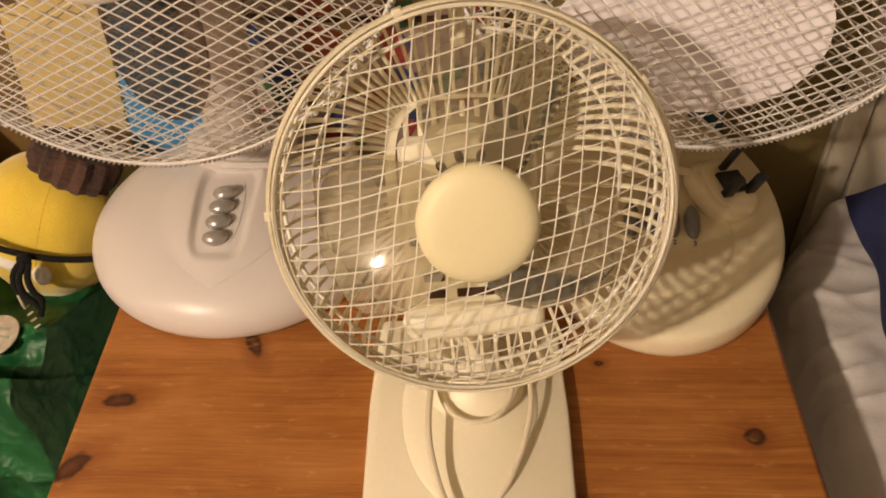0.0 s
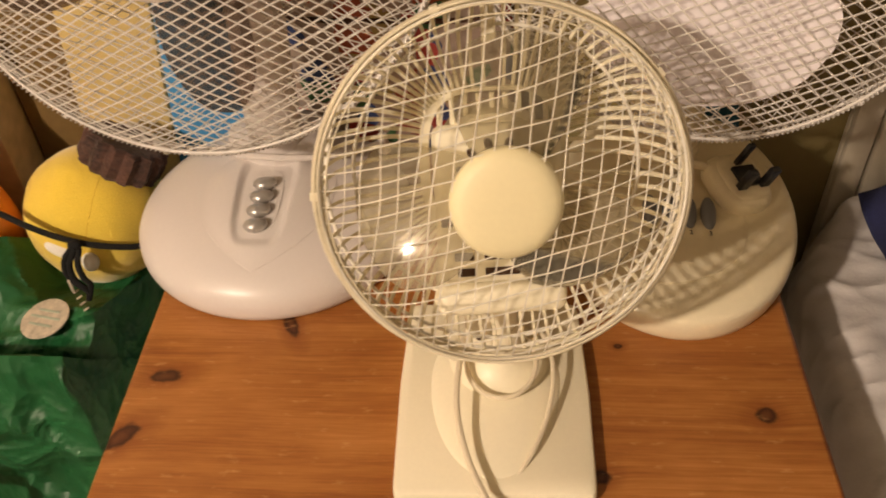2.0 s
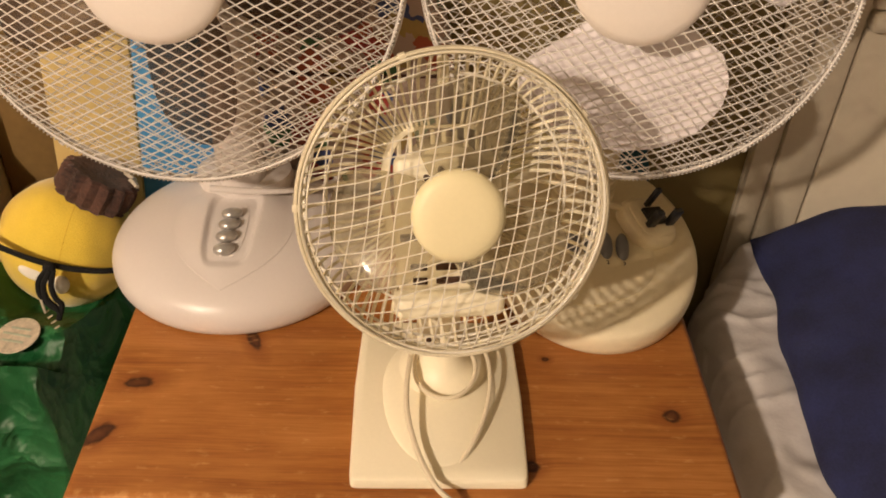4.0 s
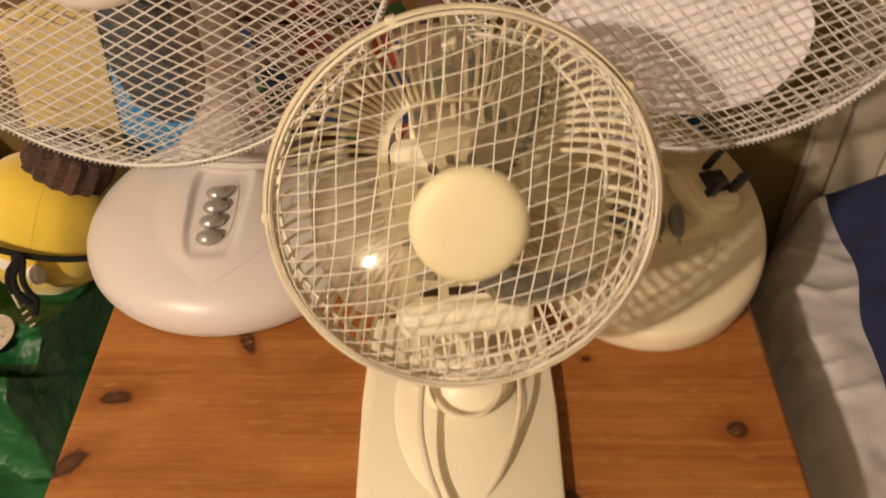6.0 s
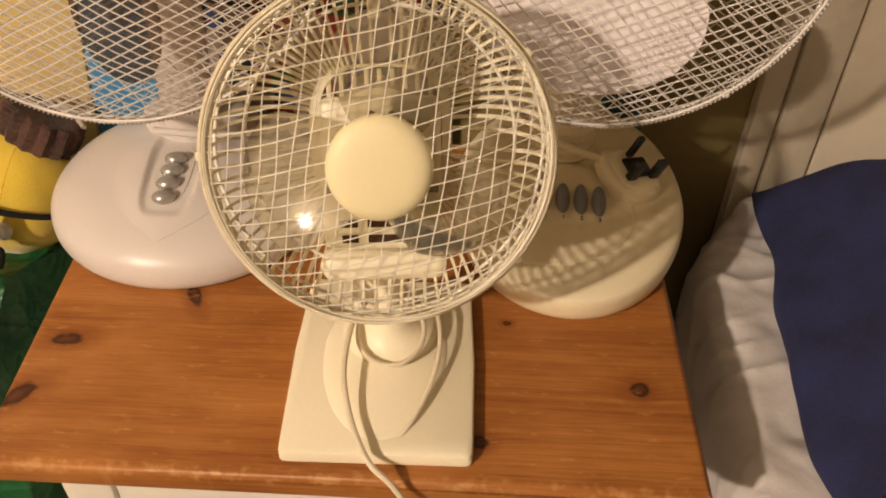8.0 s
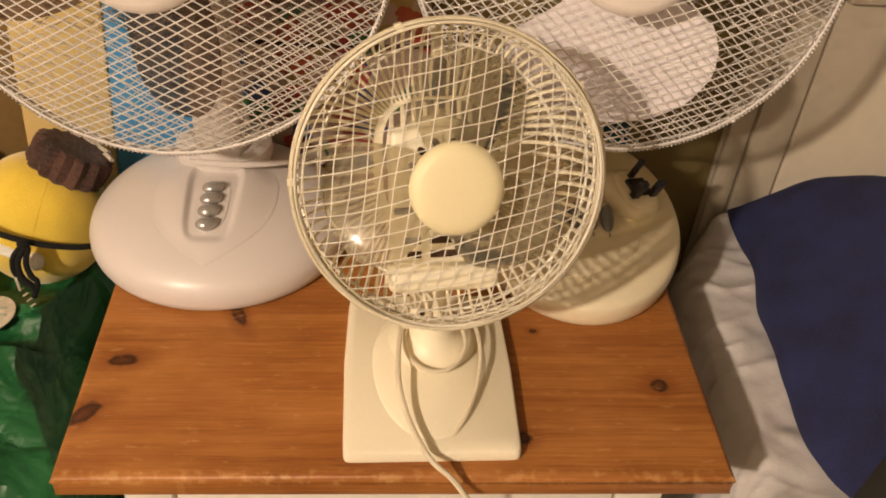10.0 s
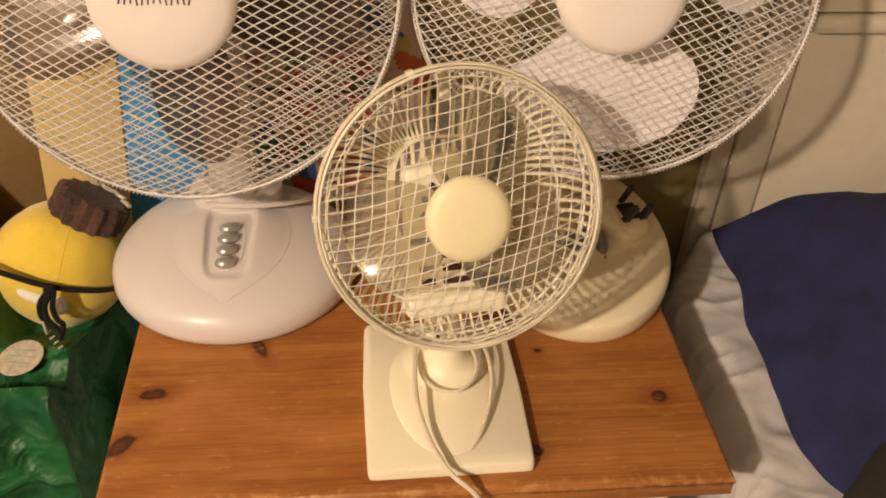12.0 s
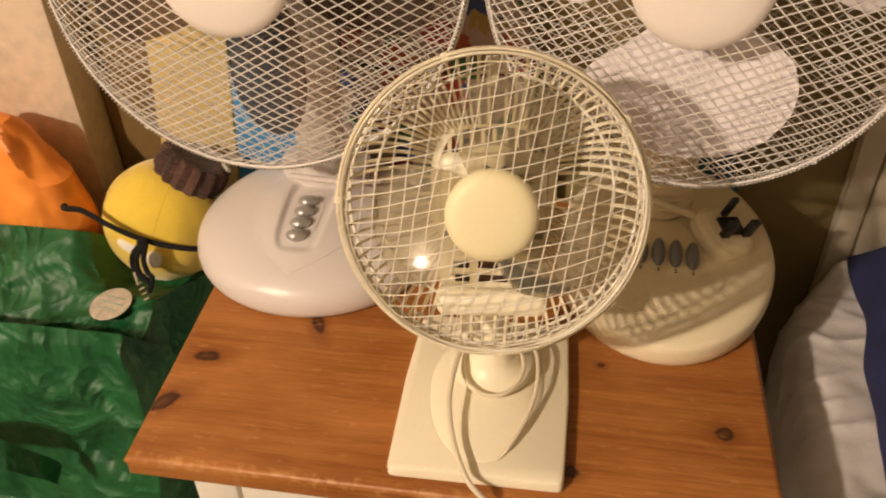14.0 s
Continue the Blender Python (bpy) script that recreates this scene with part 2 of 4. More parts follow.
INK = surface("purple_ink", (0.05, 0.03, 0.08), 0.5, 0.1, 30, 200, 0.0)
PINE = pine("stained_pine", [(-0.251, 0.119, 0.0145, 0.0072, 0.1), (-0.271, 0.058, 0.0175, 0.0088, 0.75), (0.239, 0.093, 0.0090, 0.0074, 0.0),
                             (-0.155, 0.178, 0.0060, 0.016, 0.45), (0.107, 0.033, 0.0080, 0.0062, 0.2), (0.129, 0.160, 0.0040, 0.0030, 0.0)])
PAINT = surface("white_paint", (0.78, 0.75, 0.66), 0.5, 0.05, 4, 90, 0.06)
# for the unseen walls: darkened so they bounce less light
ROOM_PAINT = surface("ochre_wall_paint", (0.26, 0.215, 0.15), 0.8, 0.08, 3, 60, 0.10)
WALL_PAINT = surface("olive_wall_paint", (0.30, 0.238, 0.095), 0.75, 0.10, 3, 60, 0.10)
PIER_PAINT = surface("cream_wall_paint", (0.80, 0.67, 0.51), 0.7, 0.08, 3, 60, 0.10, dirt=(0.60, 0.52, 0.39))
BOARD_PAINT = surface("headboard_paint", (0.70, 0.63, 0.495), 0.55, 0.07, 5, 60, 0.08)
# unseen too, toned down to hold back bounced light
CEILING = surface("ceiling_paint", (0.50, 0.48, 0.43), 0.8, 0.04, 3, 60, 0.08)
CARPET = surface("brown_carpet", (0.10, 0.065, 0.042), 0.95, 0.35, 6, 500, 0.5, dist=0.004)
GREEN = crumpled("green_bag_plastic", (0.0080, 0.088, 0.024), 0.50, 0.85)
ORANGE = crumpled("orange_bag_plastic", (0.85, 0.27, 0.04), 0.5, 0.22)
PLUSH = surface("yellow_plush", (0.80, 0.585, 0.06), 0.9, 0.12, 14, 600, 0.5, sheen=0.5, dist=0.003)
BROWN_PLUSH = surface("brown_plush", (0.075, 0.034, 0.023), 0.9, 0.85, 27, 260, 0.8, dirt=(0.016, 0.007, 0.006), dist=0.004, sheen=0.12)
WHITE_FELT = surface("white_felt", (0.8, 0.77, 0.7), 0.9, 0.06, 30, 400, 0.2)
NAVY = surface("navy_cotton", (0.017, 0.022, 0.080), 0.95, 0.42, 22, 420, 0.7)
SHEET = surface("white_cotton", (0.61, 0.585, 0.575), 0.9, 0.06, 9, 260, 0.6)
DARK_CLOTH = surface("dark_cloth", (0.030, 0.028, 0.022), 0.95, 0.3, 12, 500, 0.4)
YELLOW_CARD = surface("pale_yellow_card", (0.57, 0.44, 0.18), 0.6, 0.06, 8, 90, 0.05)
BLUE_CARD = surface("bright_blue_card", (0.055, 0.26, 0.53), 0.5, 0.12, 10, 90, 0.05)
# brown of the wall in shadow: its shade is in this colour
SHADED_WALL = surface("shaded_wall_brown", (0.165, 0.104, 0.032), 0.6, 0.25, 12, 90, 0.2)
TEAL = surface("teal_cloth", (0.022, 0.12, 0.175), 0.8, 0.3, 20, 200, 0.2)
PRINT = patches("printed_cloth", (0.42, 0.335, 0.28), [(0.42, 0.06, 0.05), (0.42, 0.335, 0.28), (0.06, 0.17, 0.07), (0.38, 0.09, 0.04), (0.38, 0.29, 0.10), (0.30, 0.07, 0.05), (0.05, 0.08, 0.22)], 42.0, 0.56)
LOGO = surface("pale_print", (0.52, 0.46, 0.36), 0.6, 0.35, 120, 300, 0.05)

# ---- mesh helpers ----


def root_of(ob):
    while ob.parent:
        ob = ob.parent
    return ob


def part(name, bm, material, parent=None, label="", smooth=True):
    """Links a bmesh, in world places, as one mesh object, under a thing or a part."""
    me = bpy.data.meshes.new(name)
    if isinstance(bm, tuple):
        me.from_pydata(bm[0], [], bm[1])
    else:
        bmesh.ops.recalc_face_normals(bm, faces=bm.faces)
        bm.to_mesh(me)
        bm.free()
    if parent:
        me.transform(Matrix.Translation(-root_of(parent).location))
    me.materials.append(material)
    if smooth:
        me.polygons.foreach_set("use_smooth", [True] * len(me.polygons))
        me.set_sharp_from_angle(angle=radians(38))
    ob = new(name, me)
    if parent:
        ob.parent = parent
    if label:
        ob["label"] = label
    return ob


def thing(name, place, label, category, group="", kind=""):
    ob = new(name)
    ob.location = place
    ob.empty_display_size = 0.02
    return tagged(ob, label, category, group, kind)


def box(x0, x1, y0, y1, z0, z1, bevel=0.0, m=None, segments=2):
    bm = bmesh.new()
    bmesh.ops.create_cube(bm, size=1)
    bmesh.ops.transform(bm, verts=bm.verts, matrix=Matrix.Translation(((x0 + x1) / 2, (y0 + y1) / 2, (z0 + z1) / 2)) @ Matrix.Diagonal((x1 - x0, y1 - y0, z1 - z0, 1)))
    if bevel:
        bmesh.ops.bevel(bm, geom=bm.edges[:], offset=bevel, segments=segments, affect="EDGES", profile=0.5)
    if m is not None:
        bmesh.ops.transform(bm, verts=bm.verts, matrix=m)
    return bm


def join(*bms):
    """Several bmeshes as one."""
    out = bmesh.new()
    for b in bms:
        me = bpy.data.meshes.new("tmp")
        b.to_mesh(me)
        b.free()
        out.from_mesh(me)
        bpy.data.meshes.remove(me)
    return out


def lathe(profile, m, segments=48, caps=True):
    """A round body about local z from (radius, height) pairs."""
    bm = bmesh.new()
    rings = []
    for r, h in profile:
        if r < 1e-5:
            rings.append([bm.verts.new(m @ Vector((0, 0, h)))])
        else:
            rings.append([bm.verts.new(m @ Vector((r * math.cos(a), r * math.sin(a), h))) for a in (2 * math.pi * i / segments for i in range(segments))])
    for a, b in zip(rings, rings[1:]):
        for i in range(segments):
            j = (i + 1) % segments
            if len(a) == 1 and len(b) == 1:
                continue
            if len(a) == 1:
                bm.faces.new((a[0], b[i], b[j]))
            elif len(b) == 1:
                bm.faces.new((a[i], a[j], b[0]))
            else:
                bm.faces.new((a[i], a[j], b[j], b[i]))
    if caps:
        for ring in (rings[0], rings[-1]):
            if len(ring) > 1:
                bm.faces.new(ring)
    return bm


def tubes(lines, radius, sides=5, closed=False):
    """Round wires along many lines of points, as vertices and faces."""
    verts, faces = [], []
    for pts in lines:
        pts = [Vector(p) for p in pts]
        n, base = len(pts), len(verts)
        for i, p in enumerate(pts):
            a = pts[i - 1] if (i or closed) else p
            b = pts[(i + 1) % n] if (i < n - 1 or closed) else p
            d = (b - a).normalized()
            side = d.cross(Vector((0.31, 0.52, 0.79))).normalized()
            up = d.cross(side)
            for k in range(sides):
                ang = 2 * math.pi * k / sides
                verts.append(p + radius * (math.cos(ang) * side + math.sin(ang) * up))
        for i in range(n if closed else n - 1):
            for k in range(sides):
                k2, i2 = (k + 1) % sides, (i + 1) % n
                faces.append((base + i * sides + k, base + i * sides + k2, base + i2 * sides + k2, base + i2 * sides + k))
        if not closed:
            faces.append(tuple(base + k for k in range(sides))[::-1])
            faces.append(tuple(base + (n - 1) * sides + k for k in range(sides)))
    return [tuple(v) for v in verts], faces


def smooth_line(points, steps=8):
    """A Catmull-Rom line through points."""
    p = [Vector(q) for q in points]
    p = [2 * p[0] - p[1], *p, 2 * p[-1] - p[-2]]
    out = []
    for i in range(1, len(p) - 2):
        for s in range(steps):
            t = s / steps
            out.append(0.5 * ((2 * p[i]) + (p[i + 1] - p[i - 1]) * t + (2 * p[i - 1] - 5 * p[i] + 4 * p[i + 1] - p[i + 2]) * t * t + (3 * p[i] - p[i - 1] - 3 * p[i + 1] + p[i + 2]) * t ** 3))
    out.append(p[-2])
    return out


def sheet_mesh(f, nu, nv, loop=False):
    """A sheet from f(u, v), u and v in 0..1; loop closes u."""
    verts = [tuple(f(i / (nu if loop else nu - 1), j / (nv - 1))) for j in range(nv) for i in range(nu)]
    faces = []
    for j in range(nv - 1):
        for i in range(nu if loop else nu - 1):
            i2 = (i + 1) % nu
            faces.append((j * nu + i, j * nu + i2, (j + 1) * nu + i2, (j + 1) * nu + i))
    return verts, faces


def blob(f, nu=48, nv=25):
    """A closed round body from f(direction) -> place."""
    bm = bmesh.new()
    bmesh.ops.create_uvsphere(bm, u_segments=nu, v_segments=nv, radius=1)
    for v in bm.verts:
        v.co = f(v.co.copy())
    return bm


def step(a, b, x):
    q = min(1, max(0, (x - a) / (b - a)))
    return q * q * (3 - 2 * q)


def sgn_pow(v, e):
    return math.copysign(abs(v) ** e, v)


def head_frame(c, tilt, yaw):
    """The frame of a fan's head: x to its side, y up, z out of its front."""
    t, w = radians(tilt), radians(yaw)
    n = Vector((math.sin(w) * math.cos(t), -math.cos(w) * math.cos(t), math.sin(t)))
    r = Vector((math.cos(w), math.sin(w), 0))
    u = n.cross(r)
    return Matrix(((r.x, u.x, n.x, c[0]), (r.y, u.y, n.y, c[1]), (r.z, u.z, n.z, c[2]), (0, 0, 0, 1)))


def woven(m, radius, depth, power, families, wire, wobble, seed, steps=22, hole=0.0):
    """Two families of bent wires over a dish: (angle, spacing)."""
    rng = random.Random(seed)
    lines = []
    for angle, gap in families:
        c, s = math.cos(radians(angle)), math.sin(radians(angle))
        k = int(radius / gap)
        for i in range(-k, k + 1):
            off = (i + 0.15) * gap + rng.uniform(-0.06, 0.06) * gap
            if abs(off) > radius * 0.995:
                continue
            half = math.sqrt(radius ** 2 - off ** 2)
            ph, amp = rng.uniform(0, 6.3), wobble * rng.uniform(0.4, 1.2)
            pts = []
            for j in range(steps + 1):
                q = half * math.sin(math.pi * (j / steps - 0.5))
                o = off + amp * math.sin(q * 55 + ph) * (1 - (q / half) ** 2 if half > 0 else 0)
                x, y = c * q - s * o, s * q + c * o
                r = min(1.0, math.hypot(x, y) / radius)
                z = depth * (1 - r ** power)
                if r * radius < hole:
                    if len(pts) > 1:
                        lines.append(pts)
                    pts = []
                    continue
                pts.append(m @ Vector((x, y, z)))
            if len(pts) > 1:
                lines.append(pts)
    return [tubes([q], wire, 4) for q in lines]


def ring(m, radius, height, thick, deep, segments=96):
    """A hoop of flat oval section."""
    return lathe_ring([(radius + thick * math.cos(a), height + deep * math.sin(a)) for a in (2 * math.pi * i / 10 for i in range(10))], m, segments)


def lathe_ring(profile, m, segments=96):
    bm = bmesh.new()
    n = len(profile)
    rows = [[bm.verts.new(m @ Vector((r * math.cos(a), r * math.sin(a), h))) for r, h in profile] for a in (2 * math.pi * i / segments for i in range(segments))]
    for i in range(segments):
        a, b = rows[i], rows[(i + 1) % segments]
        for k in range(n):
            bm.faces.new((a[k], a[(k + 1) % n], b[(k + 1) % n], b[k]))
    return bm


def lobe(m, angle, centre, a, b, pitch, height, thick=0.0016, skew=0.0, n=40, rings=9):
    """One fan blade: an oval, twisted leaf, a along its length, b across."""
    bm = bmesh.new()
    turn = Matrix.Rotation(radians(angle), 4, "Z")
    sides = []
    for side in (0.5, -0.5):
        mid = None
        rows = []
        for k in range(rings):
            row = []
            for i in range(n):
                th = 2 * math.pi * i / n
                q = (k + 1) / rings
                x, y = centre + a * q * sgn_pow(math.cos(th), 0.85), b * q * sgn_pow(math.sin(th), 0.9)
                y += skew * (x / (centre + a)) ** 2
                z = height + pitch * y - 0.6 * pitch * abs(y) * y / b * 0.4 + side * thick
                row.append(bm.verts.new(m @ turn @ Vector((x, y, z))))
            rows.append(row)
        mid = bm.verts.new(m @ turn @ Vector((centre, skew * (centre / (centre + a)) ** 2, height + side * thick)))
        for i in range(n):
            j = (i + 1) % n
            bm.faces.new((mid, rows[0][i], rows[0][j]))
            for k in range(rings - 1):
                bm.faces.new((rows[k][i], rows[k + 1][i], rows[k + 1][j], rows[k][j]))
        sides.append(rows[-1])
    for i in range(n):
        j = (i + 1) % n
        bm.faces.new((sides[0][i], sides[1][i], sides[1][j], sides[0][j]))
    return bm


# ---- the room ----
TOP = 0.60
BACK = 0.50


def structure(name, bm, material, label, category):
    return tagged(part(name, bm, material), label, category, kind="structure")


structure("floor", box(-2.7, 2.3, -3.5, 0.65, -0.1, 0.0), CARPET, "dark brown carpet floor beside the bed", "floor")
structure("ceiling", box(-2.7, 2.3, -3.5, 0.65, 2.4, 2.5), CEILING, "unseen bedroom ceiling, mid grey to limit bounced light", "ceiling")
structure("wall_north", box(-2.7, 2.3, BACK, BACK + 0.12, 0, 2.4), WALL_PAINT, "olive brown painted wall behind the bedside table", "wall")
structure("wall_south", box(-2.7, 2.3, -3.5, -3.38, 0, 2.4), ROOM_PAINT, "unseen bedroom wall, dark ochre to limit bounced light", "wall")
structure("wall_west", box(-2.7, -2.58, -3.38, BACK, 0, 2.4), ROOM_PAINT, "unseen bedroom wall, dark ochre to limit bounced light", "wall")
structure("wall_east", box(2.18, 2.3, -3.38, BACK, 0, 2.4), ROOM_PAINT, "unseen bedroom wall, dark ochre to limit bounced light", "wall")
structure("wall_pier", box(-1.1, -0.515, 0.42, BACK - 0.002, 0, 2.4, 0.004), PIER_PAINT, "cream painted pier standing out from the wall", "wall")

# ---- bedside table ----


def bedside_table():
    t = thing("bedside_table", (0, 0.2, 0), "white painted bedside table with a stained pine top", "bedside table")
    bm = box(-0.2835, 0.2855, -0.008, 0.425, TOP - 0.025, TOP)
    for v in bm.verts:
        if v.co.x > 0 and v.co.y > 0.2:
            v.co.x -= 0.013
    top = [e for e in bm.edges if all(v.co.z > TOP - 0.001 for v in e.verts)]
    bmesh.ops.bevel(bm, geom=top, offset=0.0085, segments=5, affect="EDGES", profile=0.5)
    low = [e for e in bm.edges if all(v.co.z < TOP - 0.024 for v in e.verts)]
    bmesh.ops.bevel(bm, geom=low, offset=0.004, segments=2, affect="EDGES", profile=0.5)
    up = [e for e in bm.edges if abs(e.verts[0].co.z - e.verts[1].co.z) > 0.01 and len(e.link_faces) == 2 and e.calc_face_angle(0) > 1.0]
    bmesh.ops.bevel(bm, geom=up, offset=0.006, segments=3, affect="EDGES", profile=0.5)
    part("tabletop", bm, PINE, t, "orange-brown pine top with dark knots and worn edges")
    z1 = TOP - 0.025
    for x0, x1 in ((-0.240, -0.198), (0.198, 0.240)):
        part("stile", box(x0, x1, 0.018, 0.040, 0.05, z1, 0.002), PAINT, t)
    part("rail", box(-0.198, 0.198, 0.018, 0.040, z1 - 0.022, z1, 0.002), PAINT, t)
    part("drawer_front", box(-0.195, 0.195, 0.019, 0.038, z1 - 0.165, z1 - 0.025, 0.003), PAINT, t)
    part("door", box(-0.195, 0.195, 0.019, 0.038, 0.065, z1 - 0.168, 0.003), PAINT, t)
    for x0, x1 in ((-0.240, -0.222), (0.222, 0.240)):
        part("side_panel", box(x0, x1, 0.040, 0.405, 0.0, z1, 0.002), PAINT, t)
    part("back_panel", box(-0.222, 0.222, 0.395, 0.405, 0.02, z1), PAINT, t)
    part("plinth", box(-0.236, 0.236, 0.028, 0.040, 0.0, 0.05), PAINT, t)


bedside_table()

# ---- small cream fan ----


def slot(m, x, y, w, h, z, turn=0.0, deep=0.002):
    bm = box(-w / 2, w / 2, -h / 2, h / 2, -deep, deep, min(w, h, deep * 4) * 0.24, None, 2)
    bmesh.ops.transform(bm, verts=bm.verts, matrix=m @ Matrix.Translation((x, y, z)) @ Matrix.Rotation(radians(turn), 4, "Z"))
    return bm


SMALL_BLADE = dict(radii=(0.0195, 0.030, 0.045, 0.060, 0.0725, 0.083, 0.090, 0.0935, 0.0948),
                   first=(-103, -97, -89, -83, -80, -74, -64, -54, -43), last=(8, 6, 2, -2, -7, -12, -18, -26, -38),
                   mid=-43.0, pitch=0.42, droop=0.25, camber=1.6, height=-0.009)
WIDE_BLADE = dict(radii=(0.036, 0.058, 0.080, 0.101, 0.120, 0.135, 0.148, 0.156, 0.1605),
                  first=(-122, -124, -127, -130, -132, -132, -127, -118, -104), last=(-58, -46, -40, -39, -44, -51, -62, -76, -92),
                  mid=-88.0, pitch=0.26, droop=0.0, camber=0.5, height=-0.020)


def swept_blade(m, angle, shape, thick=0.0016, rows=40, cols=26):
    """A broad blade between two edges, each an angle at every radius, with a rounded tip."""
    radii, first, last = shape["radii"], shape["first"], shape["last"]
    mid, pitch, height = shape["mid"], shape["pitch"], shape["height"]
    reach = radii[-1]
    bm = bmesh.new()
    sides = []
    for side in (0.5, -0.5):
        grid = []
        for j in range(rows):
            r = radii[0] + (radii[-1] - radii[0]) * (1 - (1 - j / (rows - 1)) ** 1.5)
            k = max(i for i in range(len(radii) - 1) if radii[i] <= r + 1e-9)
            q = (r - radii[k]) / (radii[k + 1] - radii[k])
            lo, hi = first[k] + (first[k + 1] - first[k]) * q, last[k] + (last[k + 1] - last[k]) * q
            row = []
            for i in range(cols):
                w = lo + (hi - lo) * i / (cols - 1)
                arc = r * radians(w - mid)
                z = height + pitch * arc * (0.75 + 0.25 * min(1, r / (0.84 * reach))) - shape["droop"] * (r - 0.63 * reach) - shape["camber"] * ((arc - 0.27 * reach) ** 2 + (r - 0.84 * reach) ** 2) + side * thick
                b = radians(w + angle)
                row.append(bm.verts.new(m @ Vector((r * math.cos(b), r * math.sin(b), z))))
            grid.append(row)
        for j in range(rows - 1):
            for i in range(cols - 1):
                bm.faces.new((grid[j][i], grid[j][i + 1], grid[j + 1][i + 1], grid[j + 1][i]))
        sides.append(grid[0] + [g[-1] for g in grid[1:]] + grid[-1][-2::-1] + [g[0] for g in grid[-2:0:-1]])
    n = len(sides[0])
    for i in range(n):
        j = (i + 1) % n
        bm.faces.new((sides[0][i], sides[0][j], sides[1][j], sides[1][i]))
    return bm


def small_fan():
    t = thing("desk_fan", (0.027, 0.10, TOP), "small cream desk fan with woven wire guard, on pine top", "fan", "fans on the bedside table")
    m = head_frame((0.0317, 0.0846, 0.8385), 24.9, 5.8)
    R = 0.1165
    rim = part("rim", join(ring(m, R - 0.0017, 0.000, 0.0019, 0.0044), ring(m, R - 0.0045, 0.0085, 0.0007, 0.0007), ring(m, R - 0.010, 0.0150, 0.0005, 0.0005)), RIM_CREAM, t, "cream plastic ring round the guard")
    part("back_ring", ring(m, R - 0.003, -0.0085, 0.0013, 0.0017), RIM_CREAM, rim)
    for a in (35, 108, 178, 252, 322):
        mm = m @ Matrix.Rotation(radians(a), 4, "Z")
        part("clip", box(R - 0.0035, R + 0.0009, -0.0028, 0.0028, -0.009, 0.0040, 0.0006, mm), RIM_CREAM, rim)
    front = part("front_guard", ring(m, R - 0.0045, 0.004, 0.0012, 0.0012), CREAM_DARK, t, "woven cream wire mesh")
    for w in woven(m, R - 0.003, 0.031, 3.4, ((81, 0.0104), (13, 0.0100)), 0.00044, 0.0013, 3, 40):
        part("wire", w, CREAM_DARK, front)
    # rear guard: radial ribs that end on a rounded square frame, with upright bars in its top
    back = part("rear_guard", ring(m, R - 0.0045, -0.0125, 0.0012, 0.0012), CREAM_DARK, t, "cream guard of thin radial ribs")

    def square(a, w, h, e=0.62):
        return w * sgn_pow(math.cos(a), e), h * sgn_pow(math.sin(a), e)

    count = 80
    for i in range(count):
        a = 2 * math.pi * (i + 0.3) / count
        ex, ey = square(a, 0.049, 0.052)
        end = math.hypot(ex, ey)
        turn = math.atan2(ey, ex)
        while turn - a > math.pi:
            turn -= 2 * math.pi
        while turn - a < -math.pi:
            turn += 2 * math.pi
        prof = smooth_pairs([(R - 0.004, -0.010), (R - 0.006, -0.026), (R - 0.014, -0.044), (R - 0.030, -0.058), ((R - 0.03 + end) / 2, -0.066), (end, -0.070)])
        line = []
        for r, z in prof:
            q = (R - 0.004 - r) / (R - 0.004 - end)
            b = a + (turn - a) * q
            line.append(m @ Vector((r * math.cos(b), r * math.sin(b), z)))
        part("rib", tubes([line], 0.00150, 4), CREAM, back)
    for r, z in ((R - 0.006, -0.026), (R - 0.022, -0.051)):
        part("hoop", ring(m, r, z, 0.0013, 0.0013), CREAM_DARK, back)

    part("top_clip", box(-0.0065, 0.0025, 0.084, 0.107, -0.054, -0.044, 0.002, m, 3), CREAM, back)

    def square_band(outer, inner, z0, z1, n=96):
        bm = bmesh.new()
        rows = []
        for i in range(n):
            a = 2 * math.pi * i / n
            rows.append([bm.verts.new(m @ Vector((*square(a, *size), z))) for size, z in ((outer, z0), (outer, z1), (inner, z1), (inner, z0))])
        for i in range(n):
            p, q = rows[i], rows[(i + 1) % n]
            for k in range(4):
                bm.faces.new((p[k], p[(k + 1) % 4], q[(k + 1) % 4], q[k]))
        return bm

    frame_ob = part("centre_frame", square_band((0.0510, 0.0520), (0.0440, 0.0497), -0.0735, -0.0675), CREAM, back)
    for i in range(9):
        x = -0.036 + 0.009 * i
        part("bar", box(x - 0.0017, x + 0.0017, 0.020, 0.0482, -0.0728, -0.0688, 0.0006, m), CREAM, frame_ob)
    cap = lathe([(0.0, 0.0365), (0.0175, 0.0362), (0.0262, 0.0355), (0.0310, 0.0335), (0.0335, 0.030), (0.0339, 0.026), (0.0327, 0.022), (0.0, 0.022)], m, 64, False)
    part("hub_cap", cap, CAP, t, "plain round yellowed cream cap")
    for a in (0, 120, 240):
        part("blade", swept_blade(m, a, SMALL_BLADE), SMOKE_PALE, t, "clear smoky plastic blade")
    part("blade_hub", lathe([(0.0, -0.001), (0.017, -0.002), (0.020, -0.006), (0.021, -0.030), (0.0, -0.030)], m, 40, False), SMOKE_PALE, t)
    part("spindle", lathe([(0.0, 0.002), (0.004, 0.002), (0.004, -0.036), (0.0, -0.036)], m, 16, False), BRASS, t)
